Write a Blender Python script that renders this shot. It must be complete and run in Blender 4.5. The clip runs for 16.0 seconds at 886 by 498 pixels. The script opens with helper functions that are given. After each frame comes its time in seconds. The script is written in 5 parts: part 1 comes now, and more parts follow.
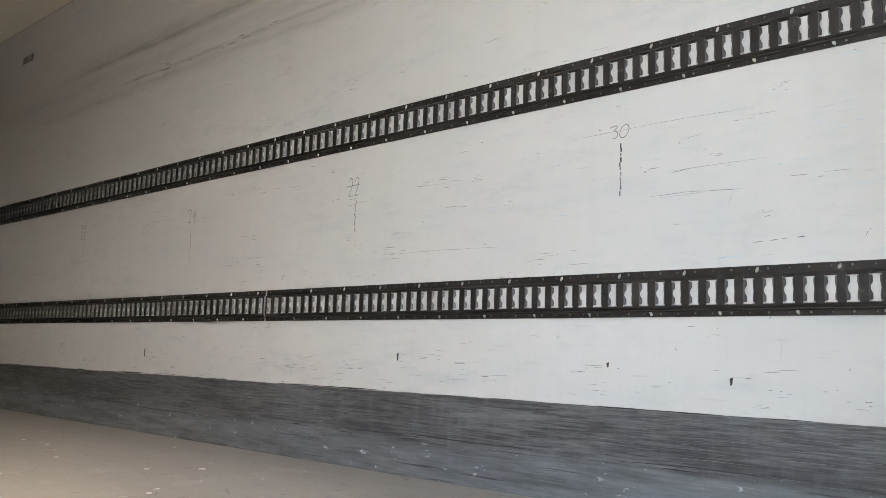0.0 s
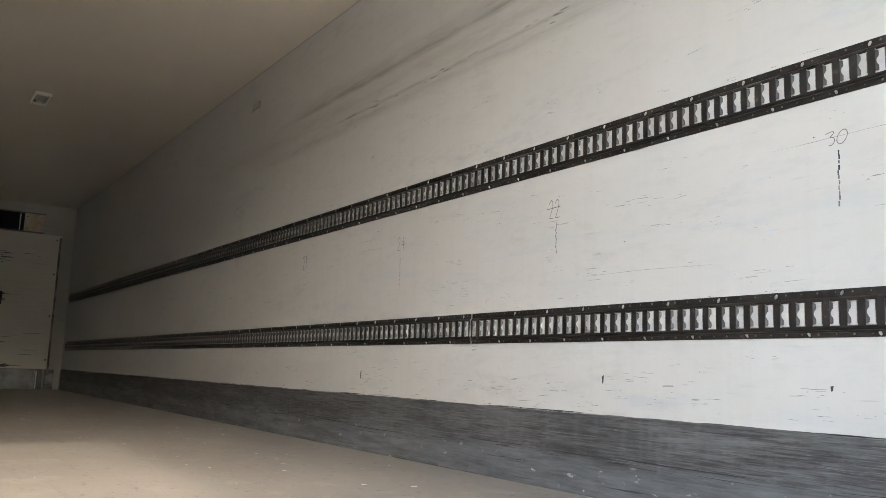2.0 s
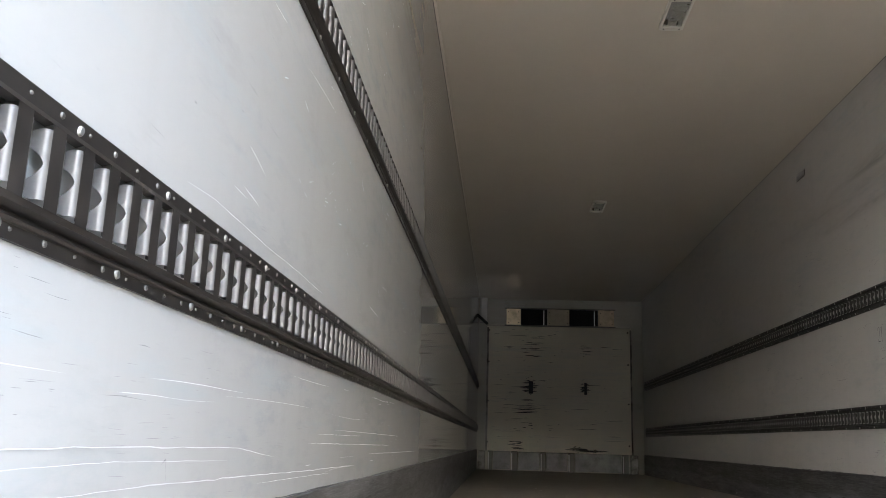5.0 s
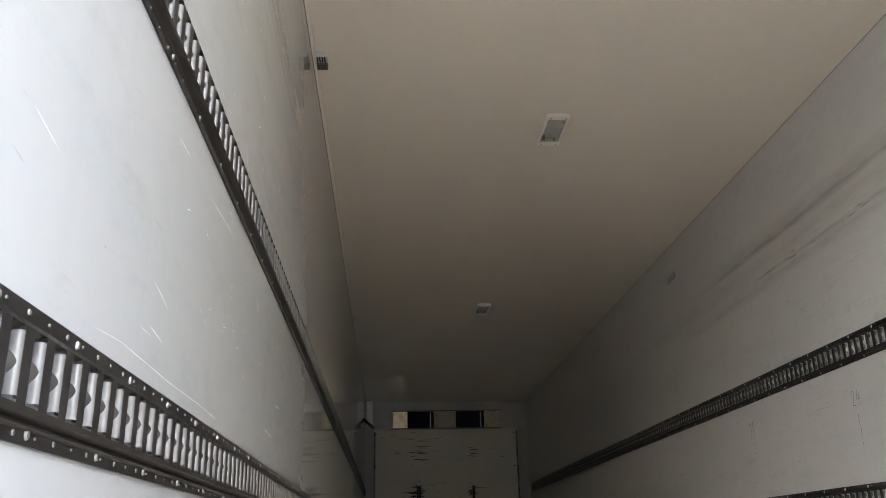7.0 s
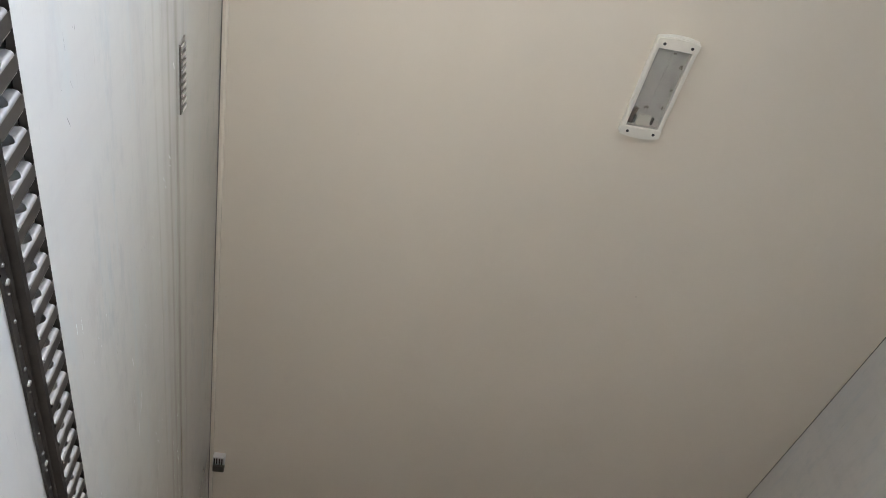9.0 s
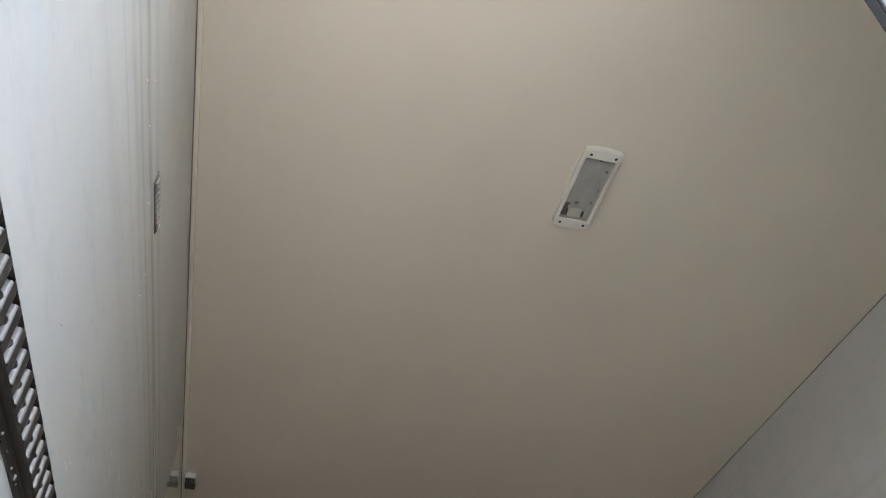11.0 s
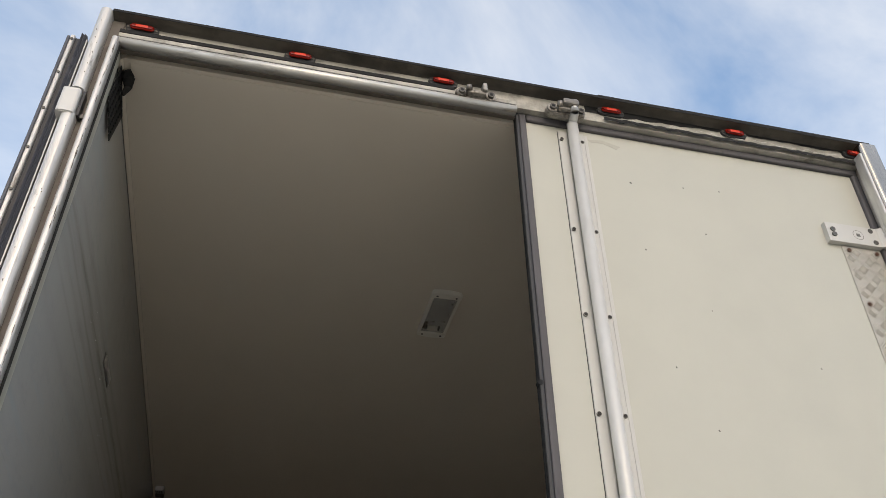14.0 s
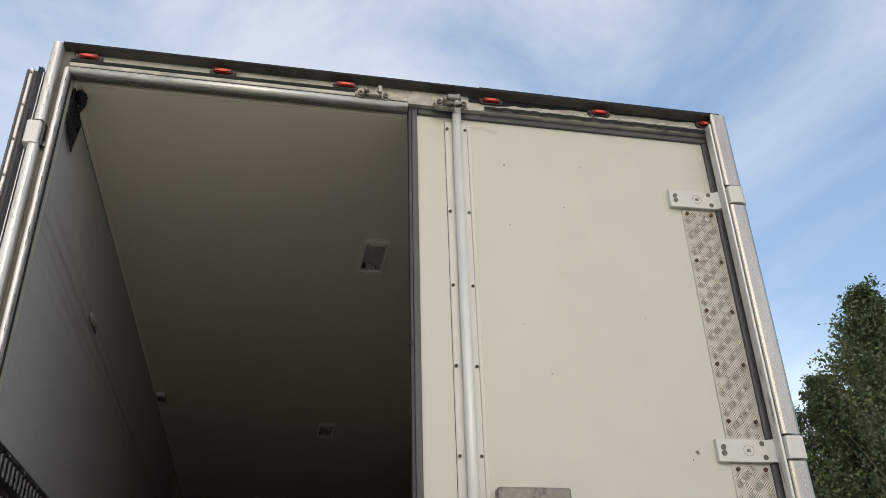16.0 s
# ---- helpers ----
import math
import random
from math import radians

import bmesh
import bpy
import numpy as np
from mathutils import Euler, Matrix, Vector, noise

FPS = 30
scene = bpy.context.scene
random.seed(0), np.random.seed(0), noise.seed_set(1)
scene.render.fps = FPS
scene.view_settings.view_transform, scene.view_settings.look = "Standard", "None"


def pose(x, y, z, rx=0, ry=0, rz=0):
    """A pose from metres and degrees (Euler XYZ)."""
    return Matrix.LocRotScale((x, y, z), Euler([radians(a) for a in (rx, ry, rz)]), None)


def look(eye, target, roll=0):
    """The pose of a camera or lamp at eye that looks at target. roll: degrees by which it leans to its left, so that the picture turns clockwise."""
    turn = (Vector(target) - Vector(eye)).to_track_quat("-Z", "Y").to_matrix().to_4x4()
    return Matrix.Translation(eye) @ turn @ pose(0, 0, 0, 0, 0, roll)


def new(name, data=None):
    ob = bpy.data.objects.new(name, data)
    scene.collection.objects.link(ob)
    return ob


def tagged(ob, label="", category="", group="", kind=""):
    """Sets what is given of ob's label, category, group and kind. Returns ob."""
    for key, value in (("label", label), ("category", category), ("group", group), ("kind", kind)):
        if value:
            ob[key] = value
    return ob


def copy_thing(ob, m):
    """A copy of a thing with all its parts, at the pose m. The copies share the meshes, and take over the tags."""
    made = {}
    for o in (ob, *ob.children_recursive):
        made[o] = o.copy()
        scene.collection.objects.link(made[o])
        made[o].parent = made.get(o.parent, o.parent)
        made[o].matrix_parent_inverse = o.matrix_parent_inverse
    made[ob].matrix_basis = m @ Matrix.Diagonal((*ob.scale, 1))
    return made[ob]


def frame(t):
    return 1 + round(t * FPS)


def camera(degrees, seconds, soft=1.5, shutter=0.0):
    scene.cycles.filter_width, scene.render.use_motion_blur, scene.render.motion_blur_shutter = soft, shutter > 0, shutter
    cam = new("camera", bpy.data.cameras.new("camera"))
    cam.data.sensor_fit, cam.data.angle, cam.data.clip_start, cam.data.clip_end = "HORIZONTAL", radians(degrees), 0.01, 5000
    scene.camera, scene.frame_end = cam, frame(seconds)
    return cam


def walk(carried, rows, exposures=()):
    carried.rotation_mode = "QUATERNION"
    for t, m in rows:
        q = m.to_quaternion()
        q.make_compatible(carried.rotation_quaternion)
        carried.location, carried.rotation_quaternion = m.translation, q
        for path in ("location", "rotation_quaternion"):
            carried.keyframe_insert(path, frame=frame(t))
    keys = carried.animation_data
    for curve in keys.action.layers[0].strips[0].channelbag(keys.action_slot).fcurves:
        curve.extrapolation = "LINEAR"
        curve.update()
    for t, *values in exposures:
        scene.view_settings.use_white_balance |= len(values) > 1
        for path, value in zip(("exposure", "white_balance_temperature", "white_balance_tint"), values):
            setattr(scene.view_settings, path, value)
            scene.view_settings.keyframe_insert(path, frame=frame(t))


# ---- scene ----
cam = camera(55.4, 16.0, soft=0.75)
PATH = [
    (0, (0.352, 0.168, 1.612), (1.81, 1.514, 1.863), 1.7),
    (0.5, (0.356, 0.159, 1.625), (1.826, 1.486, 1.903), 1.1),
    (1, (0.354, 0.161, 1.627), (1.838, 1.473, 1.906), 0.9),
    (1.5, (0.353, 0.139, 1.629), (1.697, 1.592, 1.913), 1.4),
    (2, (0.357, 0.145, 1.6), (1.439, 1.801, 1.894), 2.1),
    (2.5, (0.352, 0.13, 1.592), (1.164, 1.935, 1.884), 2.0),
    (3, (0.356, 0.135, 1.593), (1.05, 1.988, 1.884), 1.8),
    (3.5, (0.355, 0.133, 1.597), (0.909, 2.033, 1.885), 1.5),
    (4, (0.359, 0.099, 1.595), (0.563, 2.069, 1.88), 1.8),
    (4.5, (0.377, 0.077, 1.597), (0.295, 2.055, 1.883), 1.9),
    (4.7, (0.378, 0.082, 1.595), (0.222, 2.046, 1.935), 1.9),
    (6.8, (0.344, 0.031, 1.631), (0.457, 1.915, 2.293), -1.5),
    (7, (0.341, 0.032, 1.635), (0.471, 1.912, 2.303), -1.3),
    (7.5, (0.342, 0.032, 1.641), (0.477, 1.805, 2.558), -0.6),
    (8, (0.357, 0.014, 1.656), (0.505, 1.716, 2.696), 0.3),
    (8.5, (0.373, -0.006, 1.665), (0.529, 1.547, 2.916), 1.1),
    (9, (0.371, -0.003, 1.672), (0.639, 1.344, 3.126), 0.5),
    (9.2, (0.376, -0.007, 1.673), (0.658, 1.326, 3.137), 0.2),
    (11.3, (0.368, -0.599, 1.737), (0.711, 0.823, 3.101), 0.1),
    (11.5, (0.381, -0.68, 1.732), (0.731, 0.755, 3.08), -0.1),
    (12, (0.393, -0.884, 1.745), (0.746, 0.569, 3.073), -0.1),
    (12.5, (0.347, -1.106, 1.753), (0.712, 0.359, 3.065), -0.2),
    (13, (0.344, -1.28, 1.787), (0.712, 0.192, 3.089), -0.5),
    (13.5, (0.436, -1.494, 1.779), (0.813, 0.008, 3.045), -0.7),
    (14, (0.53, -1.715, 1.785), (0.911, -0.18, 3.01), -0.8),
    (14.5, (0.566, -1.948, 1.766), (0.949, -0.397, 2.97), -1.2),
    (15, (0.586, -2.131, 1.765), (0.977, -0.516, 2.878), -1.4),
    (15.5, (0.663, -2.309, 1.75), (1.053, -0.647, 2.792), -1.7),
    (16, (0.768, -2.472, 1.737), (1.147, -0.765, 2.709), -1.9),
]
EXPOSURES = [(0.0, 3.74), (1.0, 3.8), (1.5, 3.63), (2.0, 3.88), (2.5, 4.12), (3.0, 4.16), (3.5, 4.15), (4.0, 3.84), (4.5, 3.43), (7, 3.52), (8, 3.34), (8.5, 3.13), (9.0, 3.0), (11.5, 2.15), (12.0, 1.15), (12.5, 0.52), (13.0, 0.1), (13.5, 0.26), (14.0, 0.22), (15, 0.07), (16, 0.07)]
walk(cam, [(t, look(eye, target, roll)) for t, eye, target, roll in PATH],
     exposures=[(t, stops, 6700 if t < 2.4 else 6380 if t < 6 else 6450 if t < 12.2 else 6650 if t < 12.7 else 6780 if t < 13.2 else 7050, 10.5) for t, stops in EXPOSURES])


# ---- world and sun ----
world = bpy.data.worlds.new("sky_world")
scene.world = world
world.use_nodes = True
wt = world.node_tree
wt.nodes.clear()
w_out = wt.nodes.new("ShaderNodeOutputWorld")
w_bg = wt.nodes.new("ShaderNodeBackground")
w_sky = wt.nodes.new("ShaderNodeTexSky")
w_sky.sky_type = "NISHITA"
w_sky.sun_disc = False
w_sky.sun_elevation = radians(28)
w_sky.sun_rotation = radians(183)
w_sky.air_density, w_sky.dust_density, w_sky.ozone_density = 1.0, 1.8, 1.0
w_co = wt.nodes.new("ShaderNodeTexCoord")
w_map = wt.nodes.new("ShaderNodeMapping")
w_map.inputs["Scale"].default_value = (1.0, 1.0, 1.3)
w_map.inputs["Location"].default_value = (0.35, 0.1, 0.2)
w_n1 = wt.nodes.new("ShaderNodeTexNoise")
w_n1.inputs["Scale"].default_value = 2.1
w_n1.inputs["Detail"].default_value = 7
w_n1.inputs["Roughness"].default_value = 0.58
w_n1.inputs["Distortion"].default_value = 0.5
w_ramp = wt.nodes.new("ShaderNodeValToRGB")
w_ramp.color_ramp.elements[0].position, w_ramp.color_ramp.elements[0].color = 0.31, (0.75, 1.25, 2.1, 1)
w_ramp.color_ramp.elements[1].position, w_ramp.color_ramp.elements[1].color = 0.54, (3.15, 3.28, 3.42, 1)
w_mix = wt.nodes.new("ShaderNodeMixRGB")
w_mix.blend_type = "ADD"
w_mix.inputs[0].default_value = 1.0
wt.links.new(w_co.outputs["Generated"], w_map.inputs["Vector"])
wt.links.new(w_map.outputs["Vector"], w_n1.inputs["Vector"])
wt.links.new(w_n1.outputs["Fac"], w_ramp.inputs["Fac"])
wt.links.new(w_ramp.outputs["Color"], w_mix.inputs[2])
wt.links.new(w_sky.outputs["Color"], w_mix.inputs[1])
wt.links.new(w_mix.outputs["Color"], w_bg.inputs["Color"])
wt.links.new(w_bg.outputs["Background"], w_out.inputs["Surface"])
w_bg.inputs["Strength"].default_value = 0.15

sun_data = bpy.data.lights.new("sun", "SUN")
sun_data.energy, sun_data.angle, sun_data.color = 0.13, radians(0.6), (1.0, 0.94, 0.86)
sun = new("sun", sun_data)
SUN_FROM = Vector((-0.035, -1.0, 0.536)).normalized()
sun.matrix_world = look(SUN_FROM * 60, (0, 0, 0))

# ---- plan of the trailer box, metres ----
W = 2.46          # inner width
F = 1.20          # floor above the yard
C = 3.747         # ceiling
YB = 12.95        # front bulkhead
Y0 = 0.06         # rear end of the side walls


# ---- mesh helpers ----
def box(bm, x0, x1, y0, y1, z0, z1, bevel=0.0, seg=1):
    vs = [bm.verts.new((x, y, z)) for x in (x0, x1) for y in (y0, y1) for z in (z0, z1)]
    q = [(0, 1, 3, 2), (4, 6, 7, 5), (0, 4, 5, 1), (2, 3, 7, 6), (0, 2, 6, 4), (1, 5, 7, 3)]
    fs = [bm.faces.new([vs[i] for i in f]) for f in q]
    if bevel:
        es = list({e for f in fs for e in f.edges})
        bmesh.ops.bevel(bm, geom=es, offset=bevel, segments=seg, affect="EDGES", profile=0.5)
    return bm


def made_box(*a, **k):
    return box(bmesh.new(), *a, **k)


def rod(bm, a, b, r, n=12, r2=None, caps=True):
    a, b = Vector(a), Vector(b)
    q = (b - a).to_track_quat("Z", "Y").to_matrix()
    r2 = r if r2 is None else r2
    ra = [bm.verts.new(a + q @ Vector((r * math.cos(t), r * math.sin(t), 0))) for t in [2 * math.pi * i / n for i in range(n)]]
    rb = [bm.verts.new(b + q @ Vector((r2 * math.cos(t), r2 * math.sin(t), 0))) for t in [2 * math.pi * i / n for i in range(n)]]
    for i in range(n):
        f = bm.faces.new((ra[i], ra[(i + 1) % n], rb[(i + 1) % n], rb[i]))
        f.smooth = n > 7
    if caps:
        bm.faces.new(ra[::-1])
        bm.faces.new(rb)
    return bm


def prism(bm, pts, axis, a, b):
    """A closed outline of (u, v) pairs drawn out from a to b along the axis."""
    def at(u, v, w):
        return {"x": (w, u, v), "y": (u, w, v), "z": (u, v, w)}[axis]
    ra = [bm.verts.new(at(u, v, a)) for u, v in pts]
    rb = [bm.verts.new(at(u, v, b)) for u, v in pts]
    n = len(pts)
    for i in range(n):
        bm.faces.new((ra[i], ra[(i + 1) % n], rb[(i + 1) % n], rb[i]))
    bm.faces.new(ra[::-1])
    bm.faces.new(rb)
    bmesh.ops.recalc_face_normals(bm, faces=bm.faces)
    return bm


def rounded(cx, cy, hw, hh, r, n=5):
    out = []
    for sx, sy, a0 in ((1, 1, 0), (-1, 1, 90), (-1, -1, 180), (1, -1, 270)):
        for i in range(n):
            a = radians(a0 + 90 * i / (n - 1))
            out.append((cx + sx * (hw - r) + r * math.cos(a), cy + sy * (hh - r) + r * math.sin(a)))
    return out


def obj(name, bm, material):
    me = bpy.data.meshes.new(name)
    if isinstance(bm, bmesh.types.BMesh):
        bm.to_mesh(me)
        bm.free()
    else:
        me.from_pydata(bm[0], [], bm[1])
        me.update()
    me.materials.append(material)
    return new(name, me)


def part(name, bm, material, parent, label=""):
    ob = obj(name, bm, material)
    ob.parent = parent
    if parent.parent is None:
        ob.matrix_parent_inverse = Matrix.Translation(parent.location).inverted()
    else:
        ob.matrix_parent_inverse = Matrix.Translation(parent.parent.location).inverted() if parent.type == "EMPTY" else Matrix.Identity(4)
    return tagged(ob, label)


def empty(name, at, label, category, group="", kind=""):
    e = new(name)
    e.location = at
    return tagged(e, label, category, group, kind)


# ---- materials ----
def material(name):
    m = bpy.data.materials.new(name)
    m.use_nodes = True
    t = m.node_tree
    return m, t, t.nodes["Principled BSDF"]


def noise_node(t, scale, stretch=(1, 1, 1), detail=6, rough=0.55, shift=(0, 0, 0)):
    co = t.nodes.new("ShaderNodeTexCoord")
    mp = t.nodes.new("ShaderNodeMapping")
    mp.inputs["Scale"].default_value = stretch
    mp.inputs["Location"].default_value = shift
    n = t.nodes.new("ShaderNodeTexNoise")
    n.inputs["Scale"].default_value, n.inputs["Detail"].default_value, n.inputs["Roughness"].default_value = scale, detail, rough
    t.links.new(co.outputs["Object"], mp.inputs["Vector"])
    t.links.new(mp.outputs["Vector"], n.inputs["Vector"])
    return n.outputs["Fac"]


def ramp(t, fac, a, b, ca=(0, 0, 0, 1), cb=(1, 1, 1, 1)):
    r = t.nodes.new("ShaderNodeValToRGB")
    r.color_ramp.elements[0].position, r.color_ramp.elements[0].color = a, ca
    r.color_ramp.elements[1].position, r.color_ramp.elements[1].color = b, cb
    t.links.new(fac, r.inputs["Fac"])
    return r.outputs["Color"]


def mixed(t, fac, a, b, mode="MIX"):
    x = t.nodes.new("ShaderNodeMixRGB")
    x.blend_type = mode
    for i, v in ((0, fac), (1, a), (2, b)):
        if isinstance(v, (int, float)):
            x.inputs[i].default_value = v
        elif isinstance(v, tuple):
            x.inputs[i].default_value = (*v, 1) if len(v) == 3 else v
        else:
            t.links.new(v, x.inputs[i])
    return x.outputs["Color"]


def maths(t, op, a, b=0.0):
    x = t.nodes.new("ShaderNodeMath")
    x.operation = op
    x.use_clamp = False
    for i, v in ((0, a), (1, b)):
        if isinstance(v, (int, float)):
            x.inputs[i].default_value = v
        else:
            t.links.new(v, x.inputs[i])
    return x.outputs["Value"]


def bump(t, b, height, strength, distance):
    n = t.nodes.new("ShaderNodeBump")
    n.inputs["Strength"].default_value, n.inputs["Distance"].default_value = strength, distance
    t.links.new(height, n.inputs["Height"])
    t.links.new(n.outputs["Normal"], b.inputs["Normal"])


def plain(name, colour, rough=0.5, metal=0.0, vary=0.12, scale=18.0, bumped=0.15, dist=0.0006, dirt=None, dirt_from=0.58, dirt_to=0.75, stretch=(1, 1, 1)):
    m, t, b = material(name)
    small = noise_node(t, scale, stretch)
    large = noise_node(t, scale * 0.14, (1, 1, 1), 4, 0.5, (3.1, 1.7, 0.4))
    dark = tuple(c * (1 - vary) for c in colour)
    lite = tuple(min(1, c * (1 + vary * 0.6)) for c in colour)
    c = mixed(t, ramp(t, small, 0.3, 0.7), dark, lite)
    c = mixed(t, maths(t, "MULTIPLY", ramp(t, large, 0.4, 0.7), 0.5), c, dark)
    if dirt:
        d = noise_node(t, scale * 0.5, stretch, 8, 0.65, (7.7, 2.2, 5.1))
        c = mixed(t, ramp(t, d, dirt_from, dirt_to), c, dirt)
    t.links.new(c, b.inputs["Base Color"])
    b.inputs["Metallic"].default_value = metal
    t.links.new(ramp(t, small, 0.2, 0.8, (rough * 0.8,) * 3 + (1,), (min(1, rough * 1.2),) * 3 + (1,)), b.inputs["Roughness"])
    if bumped:
        bump(t, b, small, bumped, dist)
    return m


def lining(name, base, scuff, rough, wear, tint, bands=(), seed=0.0):
    """Glass-fibre wall lining: slightly wavy, with rubbed streaks along the box, smears and fine scratches."""
    m, t, b = material(name)
    q = seed + 0.37
    broad = noise_node(t, 0.9, (1, 0.6, 1.2), 5, 0.5, (q, 0.2, 0.1))
    mid = noise_node(t, 4.3, (1, 0.45, 1.3), 6, 0.6, (2.13 + q, 5.31, 1.27))
    c = mixed(t, ramp(t, broad, 0.3, 0.72), base, tint)
    c = mixed(t, maths(t, "MULTIPLY", ramp(t, mid, 0.48, 0.8), 0.16), c, tuple(x * 0.8 for x in base))
    # short dark rub marks lying along the wall, gathered in patches
    for sy, sz, lo, hi, amount in ((6, 90, 0.66, 0.74, 0.4), (13, 160, 0.66, 0.74, 0.25)):
        streak = noise_node(t, 1.0, (1, sy, sz), 3, 0.6, (0.41 + q, 3.3, 0.7))
        patch = noise_node(t, 2.3, (1, 0.8, 1.6), 5, 0.6, (9.17 + q, 1.3 + sy, 4.2))
        f = maths(t, "MULTIPLY", ramp(t, streak, lo, hi), ramp(t, patch, 0.4, 0.8))
        c = mixed(t, maths(t, "MULTIPLY", f, wear * amount), c, scuff)
    # upright drips and faint smears
    drip = noise_node(t, 1.0, (1, 14, 0.9), 5, 0.6, (4.21 + q, 0.1, 8.3))
    c = mixed(t, maths(t, "MULTIPLY", ramp(t, drip, 0.5, 0.8), 0.14), c, tuple(x * 0.7 for x in base))
    # soft rubbed smudges
    smear = noise_node(t, 8.0, (1, 0.45, 1.4), 7, 0.66, (6.31 + q, 2.7, 3.3))
    c = mixed(t, maths(t, "MULTIPLY", ramp(t, smear, 0.56, 0.72), 0.2 * wear), c, tuple(x * 0.62 for x in base))
    # bluish rubs left by painted pallets
    blue = noise_node(t, 1.0, (1, 2.2, 16), 6, 0.62, (1.43 + q, 6.1, 2.9))
    c = mixed(t, maths(t, "MULTIPLY", ramp(t, blue, 0.55, 0.76), 0.21 * wear), c, (0.36, 0.5, 0.58))
    haze = noise_node(t, 1.0, (1, 7, 26), 7, 0.7, (3.7 + q, 0.9, 5.3))
    where = noise_node(t, 1.7, (1, 0.8, 2.4), 4, 0.55, (7.7 + q, 4.1, 0.6))
    c = mixed(t, maths(t, "MULTIPLY", maths(t, "MULTIPLY", ramp(t, haze, 0.5, 0.62), ramp(t, where, 0.42, 0.66)), 0.3 * wear), c, (base[0] * 0.66, base[1] * 0.74, base[2] * 0.8))
    for z0, half, y0, y1, amount in bands:
        pos = t.nodes.new("ShaderNodeTexCoord")
        sep = t.nodes.new("ShaderNodeSeparateXYZ")
        t.links.new(pos.outputs["Object"], sep.inputs[0])
        drift = maths(t, "MULTIPLY", maths(t, "SUBTRACT", noise_node(t, 0.7, (1, 1, 0.01), 4, 0.5, (z0 * 7, 0.3, 0.2)), 0.5), 0.03)
        away = maths(t, "ABSOLUTE", maths(t, "SUBTRACT", maths(t, "ADD", sep.outputs["Z"], drift), z0))
        line = ramp(t, maths(t, "DIVIDE", away, half), 0.0, 1.0, (1, 1, 1, 1), (0, 0, 0, 1))
        along = ramp(t, maths(t, "DIVIDE", maths(t, "ABSOLUTE", maths(t, "SUBTRACT", sep.outputs["Y"], (y0 + y1) / 2)), (y1 - y0) / 2), 0.6, 1.0, (1, 1, 1, 1), (0, 0, 0, 1))
        rough_edge = ramp(t, noise_node(t, 4.0, (1, 0.9, 9), 8, 0.7, (z0 + 0.3, 2.2, 1.1)), 0.25, 0.6)
        f = maths(t, "MULTIPLY", maths(t, "MULTIPLY", line, along), maths(t, "MULTIPLY", rough_edge, amount))
        c = mixed(t, f, c, (0.24, 0.225, 0.205))
    t.links.new(c, b.inputs["Base Color"])
    t.links.new(ramp(t, mid, 0.3, 0.75, (rough,) * 3 + (1,), (rough * 1.5,) * 3 + (1,)), b.inputs["Roughness"])
    b.inputs["IOR"].default_value = 1.5
    b.inputs["Diffuse Roughness"].default_value = 0.05
    wave = noise_node(t, 2.6, (1, 0.6, 1), 2, 0.4, (5.3, 5.2, 5.1))
    bump(t, b, wave, 0.035, 0.01)
    return m


M_WALL = lining("white_wall_lining", (0.685, 0.668, 0.633), (0.1, 0.1, 0.1), 0.04, 0.95, (0.63, 0.617, 0.587),
                bands=((3.213, 0.03, 1.6, 5.6, 0.6), (3.25, 0.07, 1.8, 5.4, 0.35), (3.045, 0.016, 2.0, 5.0, 0.45), (3.0, 0.05, 1.5, 6.0, 0.35), (3.12, 0.1, 1.2, 7.0, 0.25)))
# base dimmed below the right wall's to offset the light falling on this side
M_WALL_DIM = lining("white_wall_lining_rubbed_dimmed", (0.52, 0.518, 0.5), (0.26, 0.26, 0.265), 0.05, 1.25, (0.47, 0.474, 0.462),
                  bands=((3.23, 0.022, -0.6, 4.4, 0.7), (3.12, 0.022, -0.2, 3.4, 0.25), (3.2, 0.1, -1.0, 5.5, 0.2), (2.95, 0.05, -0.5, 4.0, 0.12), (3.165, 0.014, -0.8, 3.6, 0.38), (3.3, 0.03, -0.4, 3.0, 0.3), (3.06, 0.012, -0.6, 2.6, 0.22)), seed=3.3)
def ceiling_material():
    m, t, b = material("cream_ceiling_lining")
    broad = noise_node(t, 0.7, (1, 0.5, 1), 3, 0.45)
    mid = noise_node(t, 3.5, (1, 0.7, 1), 5, 0.55, (2, 5, 1))
    c = mixed(t, ramp(t, broad, 0.3, 0.7), (0.79, 0.722, 0.62), (0.75, 0.686, 0.588))
    c = mixed(t, maths(t, "MULTIPLY", ramp(t, mid, 0.45, 0.8), 0.1), c, (0.5, 0.465, 0.4))
    speck = noise_node(t, 60.0, (1, 1, 1), 1, 0.4, (0.3, 0.1, 0.9))
    c = mixed(t, maths(t, "MULTIPLY", ramp(t, speck, 0.84, 0.86), 0.5), c, (0.25, 0.21, 0.16))
    t.links.new(c, b.inputs["Base Color"])
    t.links.new(ramp(t, mid, 0.3, 0.75, (0.008,) * 3 + (1,), (0.016,) * 3 + (1,)), b.inputs["Roughness"])
    b.inputs["IOR"].default_value = 1.62
    b.inputs["Diffuse Roughness"].default_value = 0.15
    bump(t, b, noise_node(t, 2.2, (1, 0.5, 1), 2, 0.4, (5, 5, 5)), 0.0012, 0.004)
    return m


